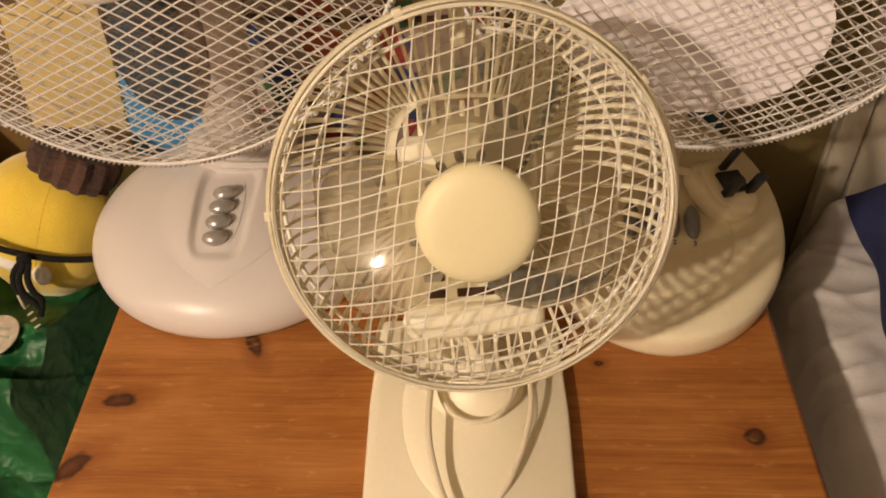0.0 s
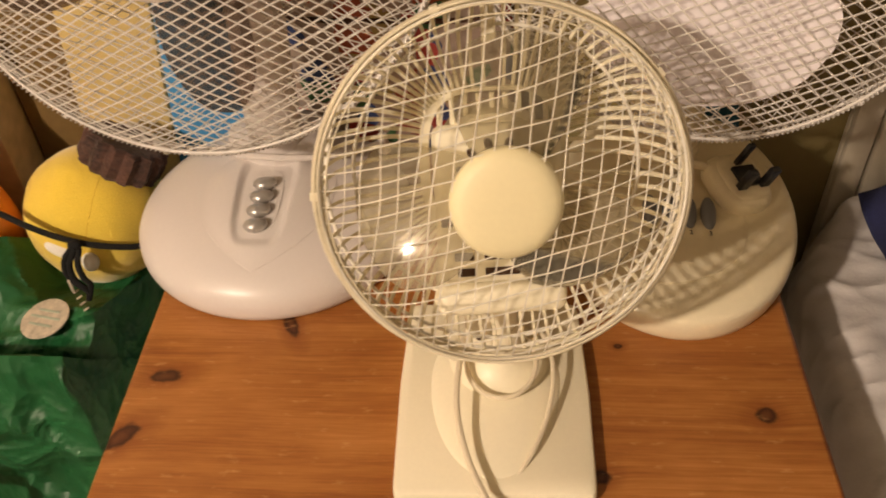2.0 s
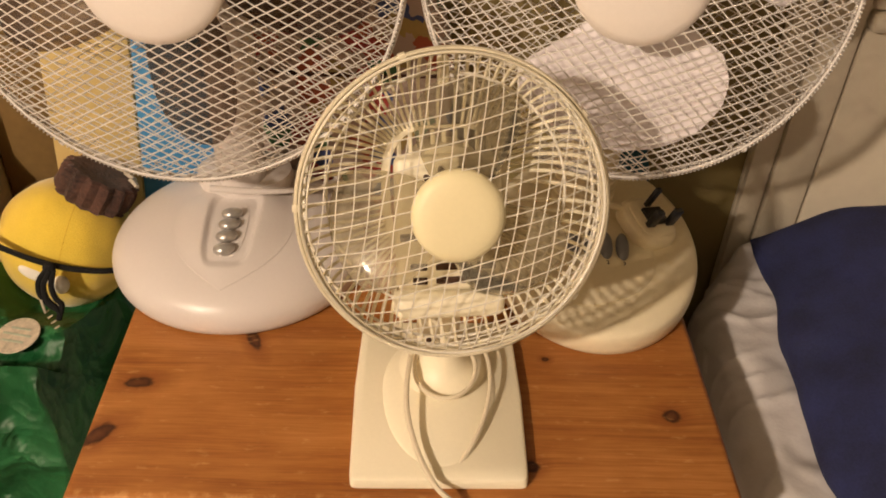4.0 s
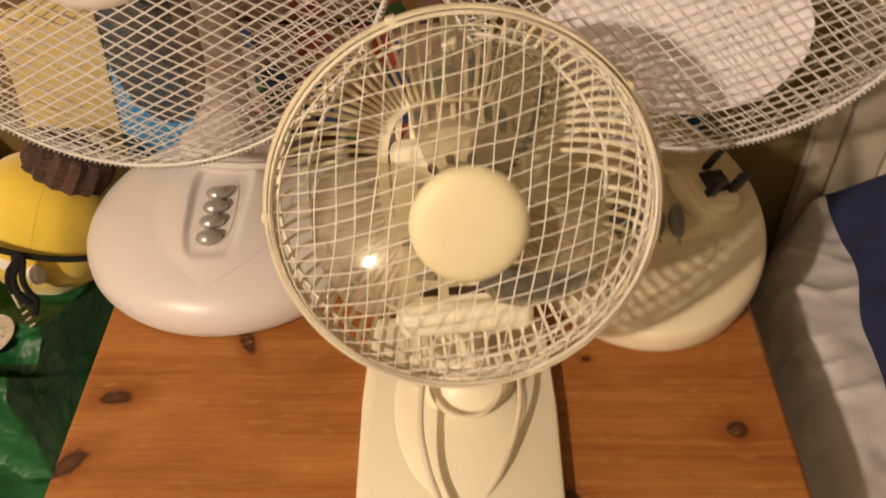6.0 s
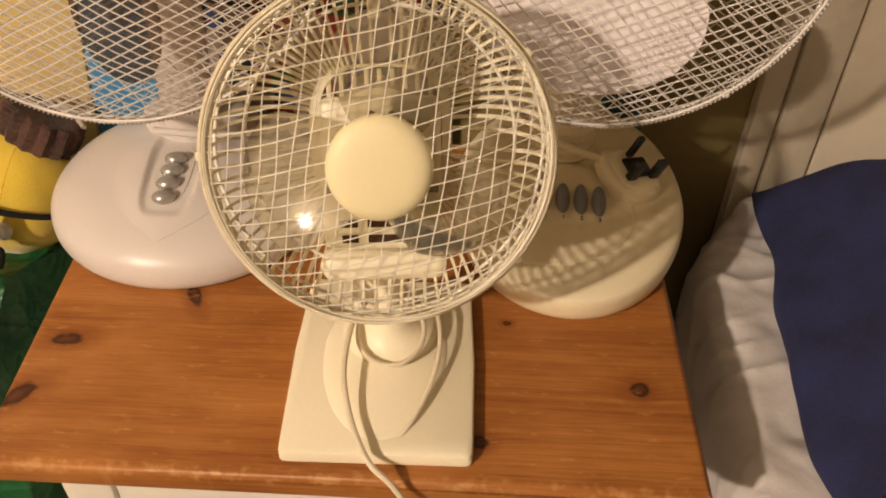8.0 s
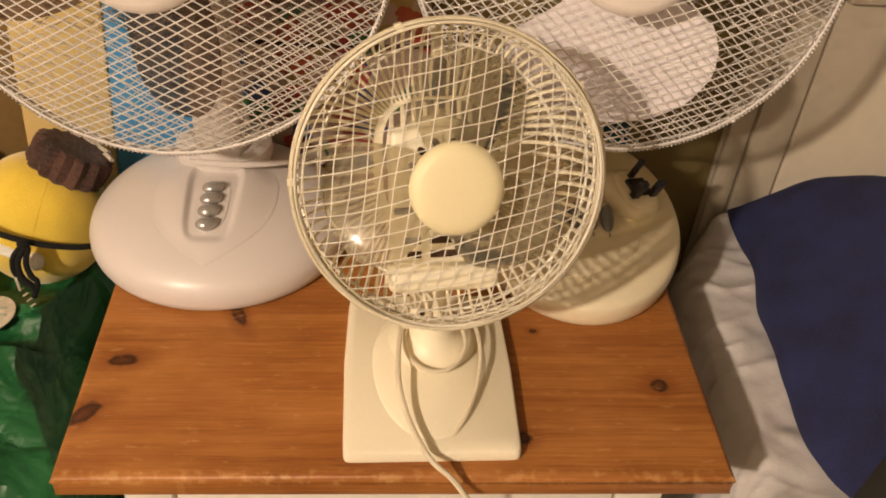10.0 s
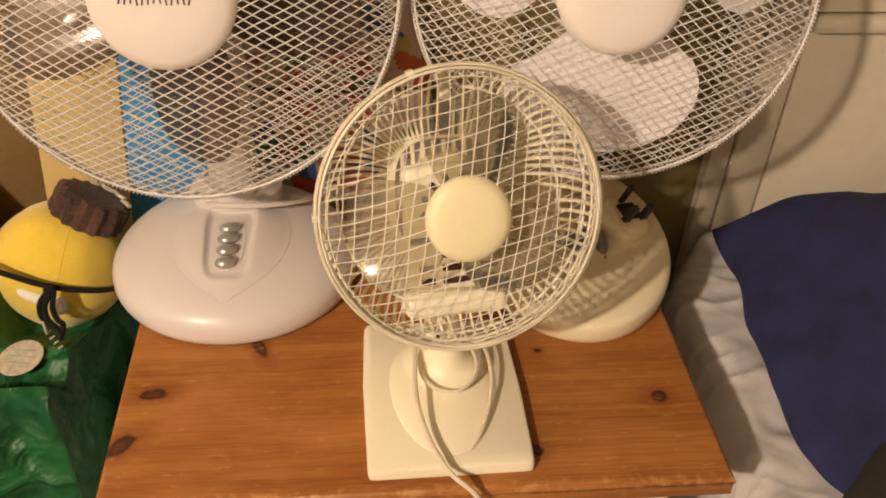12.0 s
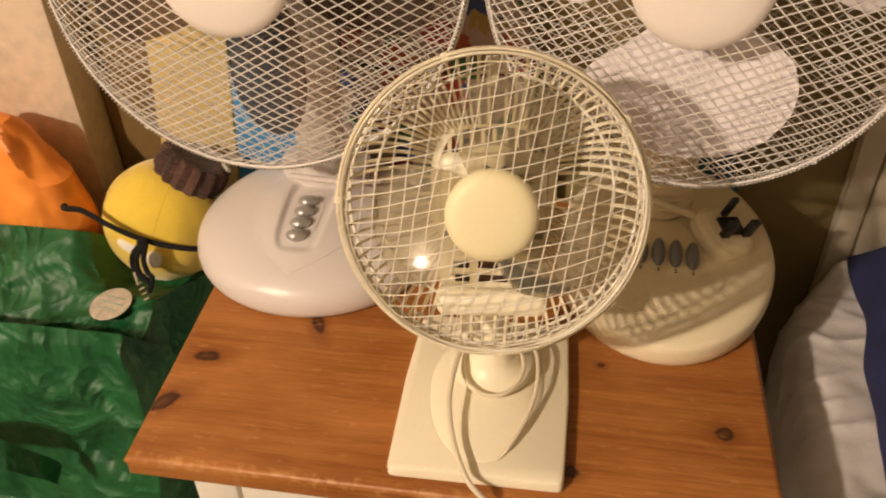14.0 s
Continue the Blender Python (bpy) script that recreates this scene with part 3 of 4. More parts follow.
    # motor body: a flat front with cooling slots and a ring of holes
    body = part("motor_housing", lathe([(0.0, -0.046), (0.034, -0.046), (0.038, -0.050), (0.039, -0.10), (0.034, -0.122), (0.022, -0.134), (0.0, -0.137)], m, 48, False), CREAM, t)
    part("face_plate", box(-0.042, 0.042, -0.0765, 0.0330, -0.052, -0.0375, 0.0070, m, 4), CREAM, body)
    for x, y, w in ((-0.0290, -0.0310, 0.019), (0.0310, -0.0310, 0.017), (0.001, -0.0440, 0.024), (-0.0245, -0.0555, 0.013), (0.0015, -0.0555, 0.025), (0.0290, -0.0555, 0.015), (-0.0235, -0.0668, 0.0115), (0.0010, -0.0668, 0.0235), (0.0270, -0.0668, 0.012)):
        part("vent_slot", slot(m, x, y, w, 0.0058, -0.0370, 0, 0.0008), DARK_SLOT, body)
    for a in (12, 43, 73, 104, 133, 163, 193):
        mm = m @ Matrix.Translation((0.0005, -0.003, 0)) @ Matrix.Rotation(radians(a), 4, "Z") @ Matrix.Translation((0.0245, 0, 0)) @ Matrix.Diagonal((1.5, 1, 1, 1))
        part("vent_hole", lathe([(0.0, -0.0366), (0.0027, -0.0368), (0.0027, -0.039), (0, -0.039)], mm, 16, False), DARK_SLOT, body)
    part("yoke", box(-0.045, 0.045, -0.100, -0.0785, -0.100, -0.036, 0.008, m, 4), CREAM, t)
    tab = part("clamp_tab", box(-0.026, -0.007, -0.130, -0.100, -0.056, -0.0515, 0.0018, m, 3), CREAM, t)
    part("screw", lathe([(0, -0.0506), (0.0021, -0.0507), (0.0024, -0.0516), (0, -0.0518)], m @ Matrix.Translation((-0.0165, -0.122, 0)), 16, False), DARK_SLOT, tab, "dark screw head")
    # neck: from the motor down to the base
    neck = [Vector(m @ Vector((0, -0.022, -0.085))), Vector((0.0290, 0.128, 0.735)), Vector((0.0285, 0.127, 0.68)), Vector((0.028, 0.127, 0.64))]
    part("neck", tubes([smooth_line(neck, 6)], 0.0145, 24), CREAM, t)
    part("tilt_joint", lathe([(0, -0.019), (0.016, -0.018), (0.018, -0.015), (0.018, 0.015), (0.016, 0.018), (0, 0.019)], Matrix.Translation((0.029, 0.128, 0.735)) @ Matrix.Rotation(radians(90), 4, "Y"), 32, False), CREAM, t)
    part("boss", lathe([(0, 0.068), (0.0150, 0.068), (0.0163, 0.060), (0.0180, 0.050), (0.0205, 0.041), (0.0245, 0.034), (0.0310, 0.029), (0.0400, 0.024), (0, 0.022)], Matrix.Translation((0.029, 0.127, TOP)), 48, False), CREAM, t)

    # base plate, bowed sides
    swing = Matrix.Translation((0.0255, 0.1, 0)) @ Matrix.Rotation(radians(1.2), 4, "Z") @ Matrix.Translation((-0.0255, -0.1, 0))

    def plate(zs):
        bm = bmesh.new()
        n = 96
        rows = []
        for z, inset in zs:
            row = []
            for i in range(n):
                a = 2 * math.pi * i / n
                cx, sy = sgn_pow(math.cos(a), 0.06), sgn_pow(math.sin(a), 0.06)
                y = 0.1015 + (0.0938 - inset) * sy
                w = 0.0748 + 0.0012 * math.sin(math.pi * (y - 0.003) / 0.19) - 0.0030 * max(0, (y - 0.10) / 0.095) ** 2
                row.append(bm.verts.new(swing @ Vector((0.0255 + (w - inset) * cx, y, z))))
            rows.append(row)
        for a, b in zip(rows, rows[1:]):
            for i in range(n):
                bm.faces.new((a[i], a[(i + 1) % n], b[(i + 1) % n], b[i]))
        bm.faces.new(rows[0])
        bm.faces.new(rows[-1])
        return bm

    base = part("base_plate", plate([(TOP + 0.0005, 0.002), (TOP + 0.002, 0), (TOP + 0.009, 0), (TOP + 0.012, 0.0012), (TOP + 0.0135, 0.004)]), CREAM, t, "flat cream base plate")

    def mound(d):
        x, y = 0.0265 + 0.052 * d.x, 0.112 + (0.092 if d.y < 0 else 0.066) * d.y
        return Vector((x, y, TOP + 0.0125 + 0.017 * max(0, 1 - (d.x ** 2 + d.y ** 2)) ** 0.62 * (0.55 + 0.45 * (d.y + 1) / 2) if d.z > 0 else TOP + 0.0125))

    part("raised_mound", blob(mound, 48, 32), CREAM, base)
    part("speed_switch", box(0.008, 0.022, 0.148, 0.156, TOP + 0.026, TOP + 0.040, 0.002), OLD_WHITE, base)
    cable = smooth_line([(0.030, 0.165, TOP + 0.03), (0.006, 0.150, TOP + 0.038), (-0.001, 0.106, TOP + 0.045), (-0.002, 0.067, TOP + 0.040), (0.004, 0.039, TOP + 0.031), (0.014, 0.014, TOP + 0.025), (0.026, -0.005, TOP + 0.020),
                         (0.043, -0.016, TOP + 0.010), (0.058, -0.026, TOP - 0.012), (0.066, -0.027, TOP - 0.06), (0.068, -0.020, TOP - 0.16), (0.068, -0.016, TOP - 0.4)], 8)
    loop1 = [Vector((0.031 + 0.0275 * math.cos(a), 0.113 + 0.031 * math.sin(a), TOP + 0.036 + 0.006 * math.sin(a * 1.0))) for a in (2 * math.pi * i / 40 for i in range(40))]
    loop2 = smooth_line([(0.040, 0.165, TOP + 0.03), (0.066, 0.140, TOP + 0.034), (0.072, 0.105, TOP + 0.030), (0.067, 0.072, TOP + 0.023), (0.057, 0.045, TOP + 0.019), (0.046, 0.028, TOP + 0.0125), (0.040, 0.020, TOP + 0.008)], 8)
    cord = part("power_cord", tubes([cable], 0.0025, 8), CORD_CREAM, t, "cream power cord looped on the base")
    part("cord_loop", tubes([loop1], 0.0021, 8, True), CORD_CREAM, cord)
    part("cord_loop", tubes([loop2], 0.0021, 8), CORD_CREAM, cord)


def smooth_pairs(prof, steps=4):
    return [(v.x, v.y) for v in smooth_line([(a, b, 0) for a, b in prof], steps)]


small_fan()

# ---- the two large white fans ----


def big_head(t, c, tilt, yaw, R, cap_r, cap_h, front_seed, wires, wire_mat, blades, families):
    m = head_frame(c, tilt, yaw)
    rim = part("rim", join(ring(m, R - 0.0030, 0.0, 0.0014, 0.0018), ring(m, R - 0.005, -0.007, 0.0010, 0.0010)), wire_mat, t, "white ring round the guard")
    for a in (20, 92, 164, 236, 308):
        mm = m @ Matrix.Rotation(radians(a), 4, "Z")
        part("clip", box(R - 0.005, R - 0.0011, -0.0022, 0.0022, -0.006, 0.004, 0.0010, mm), wire_mat, rim)
    turns = 320
    wind = [m @ Vector(((R - 0.0038 + 0.0012 * math.cos(q * turns)) * math.cos(q), (R - 0.0038 + 0.0012 * math.cos(q * turns)) * math.sin(q), 0.0068 * math.sin(q * turns))) for q in (2 * math.pi * i / (turns * 8) for i in range(turns * 8))]
    part("binding", tubes([wind], 0.00070, 4, True), wire_mat, rim, "wire ends wound round the ring")
    front = part("front_guard", ring(m, R - 0.0055, 0.004, 0.0012, 0.0012), wire_mat, t, "white diamond wire mesh")
    for w in woven(m, R - 0.004, cap_h - 0.006, 4.2, families, wires, 0.0010, front_seed, 30):
        part("wire", w, wire_mat, front)
    back = part("rear_guard", ring(m, 0.057, -0.083, 0.003, 0.002, 48), wire_mat, t, "white diamond wire mesh")
    for w in woven(m @ Matrix.Diagonal((1, 1, -1, 1)), R - 0.004, 0.085, 4.2, [(-a, g) for a, g in families], wires, 0.0010, front_seed + 5, 30, 0.055):
        part("wire", w, wire_mat, back)
    cap = lathe([(0.0, cap_h + 0.004), (cap_r * 0.6, cap_h + 0.003), (cap_r * 0.86, cap_h + 0.001), (cap_r * 0.96, cap_h - 0.002), (cap_r, cap_h - 0.006), (cap_r * 0.985, cap_h - 0.010), (0, cap_h - 0.010)], m, 72, False)
    cap_ob = part("hub_cap", cap, LIT_WHITE, t, "plain round white cap")
    for a in blades["angles"]:
        bm = swept_blade(m, a, WIDE_BLADE, 0.002) if blades["wide"] else lobe(m, a, blades["centre"], blades["a"], blades["b"], blades["pitch"], -0.020, 0.002, blades["skew"])
        part("blade", bm, blades["material"], t, blades["label"])
    part("blade_hub", lathe([(0.0, 0.006), (0.030, 0.004), (0.036, -0.002), (0.037, -0.040), (0.0, -0.040)], m, 40, False), blades["material"], t)
    part("motor_housing", lathe([(0.0, -0.070), (0.045, -0.072), (0.056, -0.080), (0.060, -0.10), (0.058, -0.15), (0.046, -0.18), (0.02, -0.19), (0.0, -0.19)], m, 48, False), WHITE, t)
    return m, cap_ob


def left_fan():
    t = thing("desk_fan", (-0.187, 0.30, TOP), "large white desk fan with dark smoky blades and oval base", "fan", "fans on the bedside table")
    m, cap_ob = big_head(t, (-0.2005, 0.262, 0.949), 14.6, 0.0, 0.195, 0.0590, 0.060, 11, 0.00056, WHITE_WIRE,
                         dict(wide=False, angles=(-89, -17, 55, 127, 199), centre=0.098, a=0.066, b=0.040, pitch=0.36, skew=0.008, material=SMOKE_DARK, label="dark see-through plastic blade"),
                         ((27, 0.0077), (-31, 0.0074)))
    # a line of handwriting on the cap, as plain strokes
    rng = random.Random(4)
    for i in range(13):
        x = -0.031 + 0.0045 * i
        hgt = rng.uniform(0.005, 0.009)
        bm = slot(m, x, -0.0015, 0.0012, hgt, 0.0638, rng.uniform(-14, 10), 0.0006)
        part("pen_stroke", bm, INK, cap_ob)

    def dome(d):
        a, b = 0.133, (0.124 if d.y < 0 else 0.131)
        r2 = d.x ** 2 + d.y ** 2
        x, y = -0.187 + a * d.x, 0.301 + b * d.y
        if d.z <= -0.25:
            return Vector((-0.187 + a * d.x * 0.985, 0.301 + b * d.y * 0.985, TOP + 0.0008))
        h = TOP + 0.012 + 0.050 * max(0, d.z) ** 0.80 + 0.012 * min(0, d.z) * 4 * 0.25
        if d.z < 0:
            h = TOP + 0.012 + 0.045 * d.z
        return Vector((x, y, h + 0.004 * max(0, d.z) * d.y))

    base = part("base", blob(dome, 72, 48), WHITE, t, "smooth oval white base")

    def surf(x, y):
        dx, dy = (x + 0.187) / 0.133, (y - 0.301) / (0.124 if y < 0.301 else 0.131)
        dz = math.sqrt(max(0, 1 - dx * dx - dy * dy))
        return TOP + 0.012 + 0.050 * dz ** 0.80 + 0.004 * dz * dy

    # raised pointed shield, sunk round the buttons
    def lift(x, y):
        u, v = (x + 0.187) / 0.062, (y - 0.300) / (0.100 if y < 0.300 else 0.05)
        wide = max(1e-4, 1 - abs(v) ** 2.7 if v < 0 else math.sqrt(max(0, 1 - v * v)))
        k = max(0, 1 - (u / wide) ** 2) if wide > 1e-3 else 0
        z = 0.0046 * step(0, 1, k * 1.15 * wide)
        e = ((x + 0.188) / (0.0215 + 0.05 * max(0, y - 0.26))) ** 4 + ((y - 0.279) / 0.048) ** 4
        return z - 0.0072 * (1 - step(0.0, 2.2, e))

    def shield(d):
        v = d.y
        flat = math.sqrt(max(1e-6, 1 - v * v))
        wide = (1 - abs(v) ** 2.7) if v < 0 else flat
        x, y = -0.187 + 0.062 * wide * max(-1, min(1, d.x / flat)), 0.300 + (0.100 if v < 0 else 0.05) * v
        return Vector((x, y, surf(x, y) + (max(-0.0005, lift(x, y)) + 0.0006 if d.z > 0 else -0.006)))

    part("control_shield", blob(shield, 150, 110), WHITE, base)

    def well(d):
        x, y = -0.188 + 0.0165 * sgn_pow(d.x, 0.75), 0.276 + 0.040 * sgn_pow(d.y, 0.75)
        return Vector((x, y, surf(x, y) + (0.0009 if d.z > 0 else -0.002)))

    panel = part("button_panel", blob(well, 40, 24), GREY_WELL, base, "grey panel sunk round the buttons")
    for i in range(4):
        y = 0.241 + 0.0165 * i
        x = -0.189

        def key(d, x=x, y=y):
            return Vector((x + 0.0108 * d.x, y + 0.0076 * d.y + 0.003 * (d.x > 0) * d.x, surf(x, y) + 0.0048 + 0.0062 * d.z))

        part("button", blob(key, 24, 14), SILVER, panel, "rounded silver button")
    part("collar", lathe([(0, 0.012), (0.045, 0.012), (0.052, 0.009), (0.054, 0.0), (0.05, -0.012), (0, -0.012)], Matrix.Translation((-0.187, 0.360, TOP + 0.066)) @ Matrix.Diagonal((0.96, 0.72, 1, 1)), 48, False), WHITE, t)
    neck = [Vector(m @ Vector((0, -0.03, -0.13))), Vector((-0.190, 0.370, 0.83)), Vector((-0.188, 0.355, 0.74)), Vector((-0.187, 0.345, 0.665))]
    part("neck", tubes([smooth_line(neck, 6)], 0.026, 28), WHITE, t)
    cord = part("power_cord", tubes([smooth_line([(-0.215, 0.318, 0.678), (-0.17, 0.312, 0.680), (-0.135, 0.318, 0.678), (-0.105, 0.335, 0.672), (-0.088, 0.35, 0.668)], 8)], 0.0034, 8), WHITE, t, "white power cord lying over the base")
    part("cord_end", lathe([(0, 0), (0.006, 0.001), (0.007, 0.008), (0.0045, 0.014), (0.0045, 0.02), (0, 0.021)], Matrix.Translation((-0.086, 0.354, 0.655)), 20, False), WHITE, cord)


def right_fan():
    t = thing("desk_fan", (0.187, 0.31, TOP), "large ivory desk fan with solid white blades and grey keys", "fan", "fans on the bedside table")
    m, cap_ob = big_head(t, (0.177, 0.260, 0.953), 16.8, -7.8, 0.1815, 0.0545, 0.055, 23, 0.00058, WHITE_WIRE,
                         dict(wide=True, angles=(0, 120, 240), material=BLADE_WHITE, label="wide solid white plastic blade"),
                         ((23, 0.0077), (-42, 0.0079)))
    cx, cy, a, b = 0.187, 0.309, 0.112, 0.148

    def dome(d):
        if d.z <= -0.25:
            return Vector((cx + a * d.x * 0.985, cy + b * d.y * 0.985, TOP + 0.0008))
        h = TOP + 0.022 + (0.088 * d.z if d.z < 0 else 0.030 * d.z ** 0.62)
        return Vector((cx + a * d.x, cy + b * d.y, h + 0.012 * max(0, d.z) * d.y))

    base = part("base", blob(dome, 72, 48), OLD_WHITE, t, "round ivory base")

    def surf(x, y):
        dx, dy = (x - cx) / a, (y - cy) / b
        dz = math.sqrt(max(0, 1 - dx * dx - dy * dy))
        return TOP + 0.022 + 0.030 * dz ** 0.62 + 0.012 * dz * dy

    part("key_panel", blob(lambda d: Vector((0.166 + 0.080 * d.x, 0.262 + 0.066 * d.y, surf(0.166 + 0.080 * d.x, 0.262 + 0.066 * d.y) + (0.0035 * max(0, 1 - d.x ** 2 - d.y ** 2) ** 0.25 if d.z > 0 else -0.004))), 48, 32), OLD_WHITE, base)
    for i, ch in enumerate("0123"):
        x, y = 0.1610 + 0.0168 * i, 0.271 - 0.001 * i

        def key(d, x=x, y=y):
            return Vector((x + 0.0068 * d.x, y + 0.0155 * d.y, surf(x, y) + 0.006 + 0.009 * d.z + 0.004 * d.y))

        part("key", blob(key, 24, 16), GREY_KEY, base, "grey oval speed key")
        cu = bpy.data.curves.new("digit", "FONT")
        cu.body, cu.size, cu.extrude, cu.align_x = ch, 0.0065, 0.0002, "CENTER"
        tmp = new("digit", cu)
        me = bpy.data.meshes.new_from_object(tmp.evaluated_get(bpy.context.evaluated_depsgraph_get()))
        bpy.data.objects.remove(tmp)
        me.transform(Matrix.Translation(Vector((x, y - 0.023, surf(x, y - 0.023) + 0.0046)) - t.location) @ Matrix.Rotation(radians(8), 4, "X"))
        me.materials.append(BLACK)
        ob = new("digit", me)
        ob.parent = base
    # ribbed neck
    prof = []
    for i in range(16):
        h = i * 0.0095
        prof += [(0.030, h), (0.0335, h + 0.0030), (0.0335, h + 0.0060), (0.030, h + 0.0085)]
    lean = Matrix.Translation((0.180, 0.352, TOP + 0.052)) @ Matrix.Rotation(radians(-6), 4, "X")
    part("neck", lathe([(0, 0)] + prof + [(0, 0.152)], lean, 40, False), OLD_WHITE, t, "ribbed ivory neck")
    part("head_bracket", tubes([smooth_line([Vector((0.180, 0.365, TOP + 0.19)), Vector((0.181, 0.385, TOP + 0.25)), Vector(m @ Vector((0, -0.01, -0.13)))], 6)], 0.024, 24), OLD_WHITE, t)


left_fan()
right_fan()


def mains_plug():
    """A three-pin plug lying on its back."""
    t = thing("mains_plug", (0.243, 0.315, 0.655), "ivory three-pin plug with black pins, lying on the fan base", "plug")
    m = Matrix.Translation((0.242, 0.304, 0.6565)) @ Matrix.Rotation(radians(24), 4, "Z") @ Matrix.Rotation(radians(16), 4, "X") @ Matrix.Rotation(radians(14), 4, "Y") @ Matrix.Scale(1.18, 4)

    def shape(d):
        w = 0.0245 * (1 + 0.10 * d.y)
        return m @ Vector((w * sgn_pow(d.x, 0.7), 0.0265 * sgn_pow(d.y, 0.7), 0.011 * sgn_pow(d.z, 0.55)))

    part("plug_body", blob(shape, 40, 24), OLD_WHITE, t)
    part("face", blob(lambda d: m @ Vector((0.0195 * sgn_pow(d.x, 0.6), 0.021 * sgn_pow(d.y, 0.6), 0.0095 + 0.003 * d.z)), 32, 12), OLD_WHITE, t)
    for x, y, w, h, l in ((-0.0005, 0.012, 0.006, 0.0042, 0.022), (-0.011, -0.010, 0.0085, 0.0055, 0.0185), (0.011, -0.010, 0.0085, 0.0055, 0.0185)):
        part("pin", box(x - w / 2, x + w / 2, y - h / 2, y + h / 2, 0.012, 0.012 + l, 0.0007, m), BLACK, t, "black pin")
    part("fuse_cover", box(-0.0105, 0.0105, -0.010, 0.008, 0.0115, 0.0150, 0.0008, m), BLACK, t, "black fuse cover")
    part("strain_relief", tubes([smooth_line([m @ Vector((-0.012, 0.016, 0.002)), m @ Vector((-0.028, 0.022, 0.003)), m @ Vector((-0.044, 0.030, 0.003)), m @ Vector((-0.056, 0.040, 0.002))], 6)], 0.0038, 10), OLD_WHITE, t)


mains_plug()

# ---- beside and behind the table ----


def green_bag():
    t = thing("shopping_bag", (-0.50, 0.20, 0), "crumpled green plastic shopping bag standing open beside the table", "bag")
    rng = random.Random(12)
    folds = []
    for k in range(150):
        folds.append((rng.uniform(-0.78, -0.33), rng.uniform(0.15, 1.05), rng.uniform(0, math.pi), rng.uniform(0.03, 0.14), rng.uniform(0.006, 0.020), rng.choice((-1, 1, 1)) * rng.uniform(0.002, 0.0075)))

    def f(u, v):
        x = -0.80 + 0.492 * u
        side = step(-0.366, -0.345, x)
        end = step(-0.345, -0.308, x)
        fy, fz = 0.150 + 0.160 * side, 0.578 - 0.200 * side
        low = step(-0.475, -0.425, x)
        by, bz = 0.292 + 0.085 * low, 0.594 - 0.084 * low
        prof = [(0.075 + 0.22 * side, 0.0), (0.105 + 0.20 * side, 0.22), (fy - 0.016, fz - 0.16), (fy - 0.004, fz - 0.02), (fy + 0.004, fz), (fy + 0.014, fz - 0.018),
                (fy + 0.028 - 0.02 * side, fz - 0.058 + 0.045 * side), (fy + 0.046 - 0.03 * side, fz - 0.050 + 0.045 * side), (0.235 + 0.090 * side, 0.552 - 0.042 * side), (0.268 + 0.030 * low + 0.045 * side, 0.580 - 0.067 * low), (by, bz), (by + 0.012, bz - 0.02), (by + 0.02, bz - 0.2), (by + 0.02, 0.0)]
        k = v * (len(prof) - 1)
        a = min(len(prof) - 2, int(k))
        q = k - a
        y = prof[a][0] * (1 - q) + prof[a + 1][0] * q
        z = prof[a][1] * (1 - q) + prof[a + 1][1] * q
        p = Vector((x * 7, y * 7, z * 7))
        way = z if y < fy + 0.01 else fz + (y - fy) * 1.5
        soft = 0.012 * noise.noise(p * 0.8) + 0.004 * noise.noise(p * 2.3)
        ridge = 0
        for fx, fs, ang, long, wide, high in folds:
            dx, ds = x - fx, way - fs
            along, across = dx * math.cos(ang) + ds * math.sin(ang), abs(ds * math.cos(ang) - dx * math.sin(ang))
            if across < wide and abs(along) < long:
                ridge += high * (1 - across / wide) * (1 - (along / long) ** 2)
        keep = 1 - 0.7 * end
        y -= (soft + ridge) * keep * (0.9 if z < 0.57 else 0.5)
        z += (0.5 * soft + 0.7 * ridge) * keep * min(1, z * 3)
        x += 0.010 * noise.noise(p * 1.3 + Vector((9, 2, 0)))
        return min(x, -0.300), y, max(0.0015, z - 0.09 * end * step(0.3, 0.5, z))

    part("bag_wall", sheet_mesh(f, 200, 200), GREEN, t)
    part("side_gusset", sheet_mesh(lambda u, v: (-0.330 + 0.012 * noise.noise(Vector((u * 4, v * 4, 1))), 0.235 + 0.07 * u, 0.001 + (0.40 + 0.03 * u) * v), 24, 30), GREEN, t)


    def strap(u, v):
        a = math.pi * (0.02 + 0.96 * u)
        w = 0.030 * (v - 0.5)
        return -0.535 + (0.072 - 0.3 * w) * math.cos(a), 0.102 - 0.050 * math.sin(a) + w * 0.9, 0.385 + (0.112 + 0.5 * w) * math.sin(a) + 0.004 * noise.noise(Vector((u * 9, v * 2, 3)))

    part("handle", sheet_mesh(strap, 40, 6), GREEN, t, "looped green carrying handle")


green_bag()


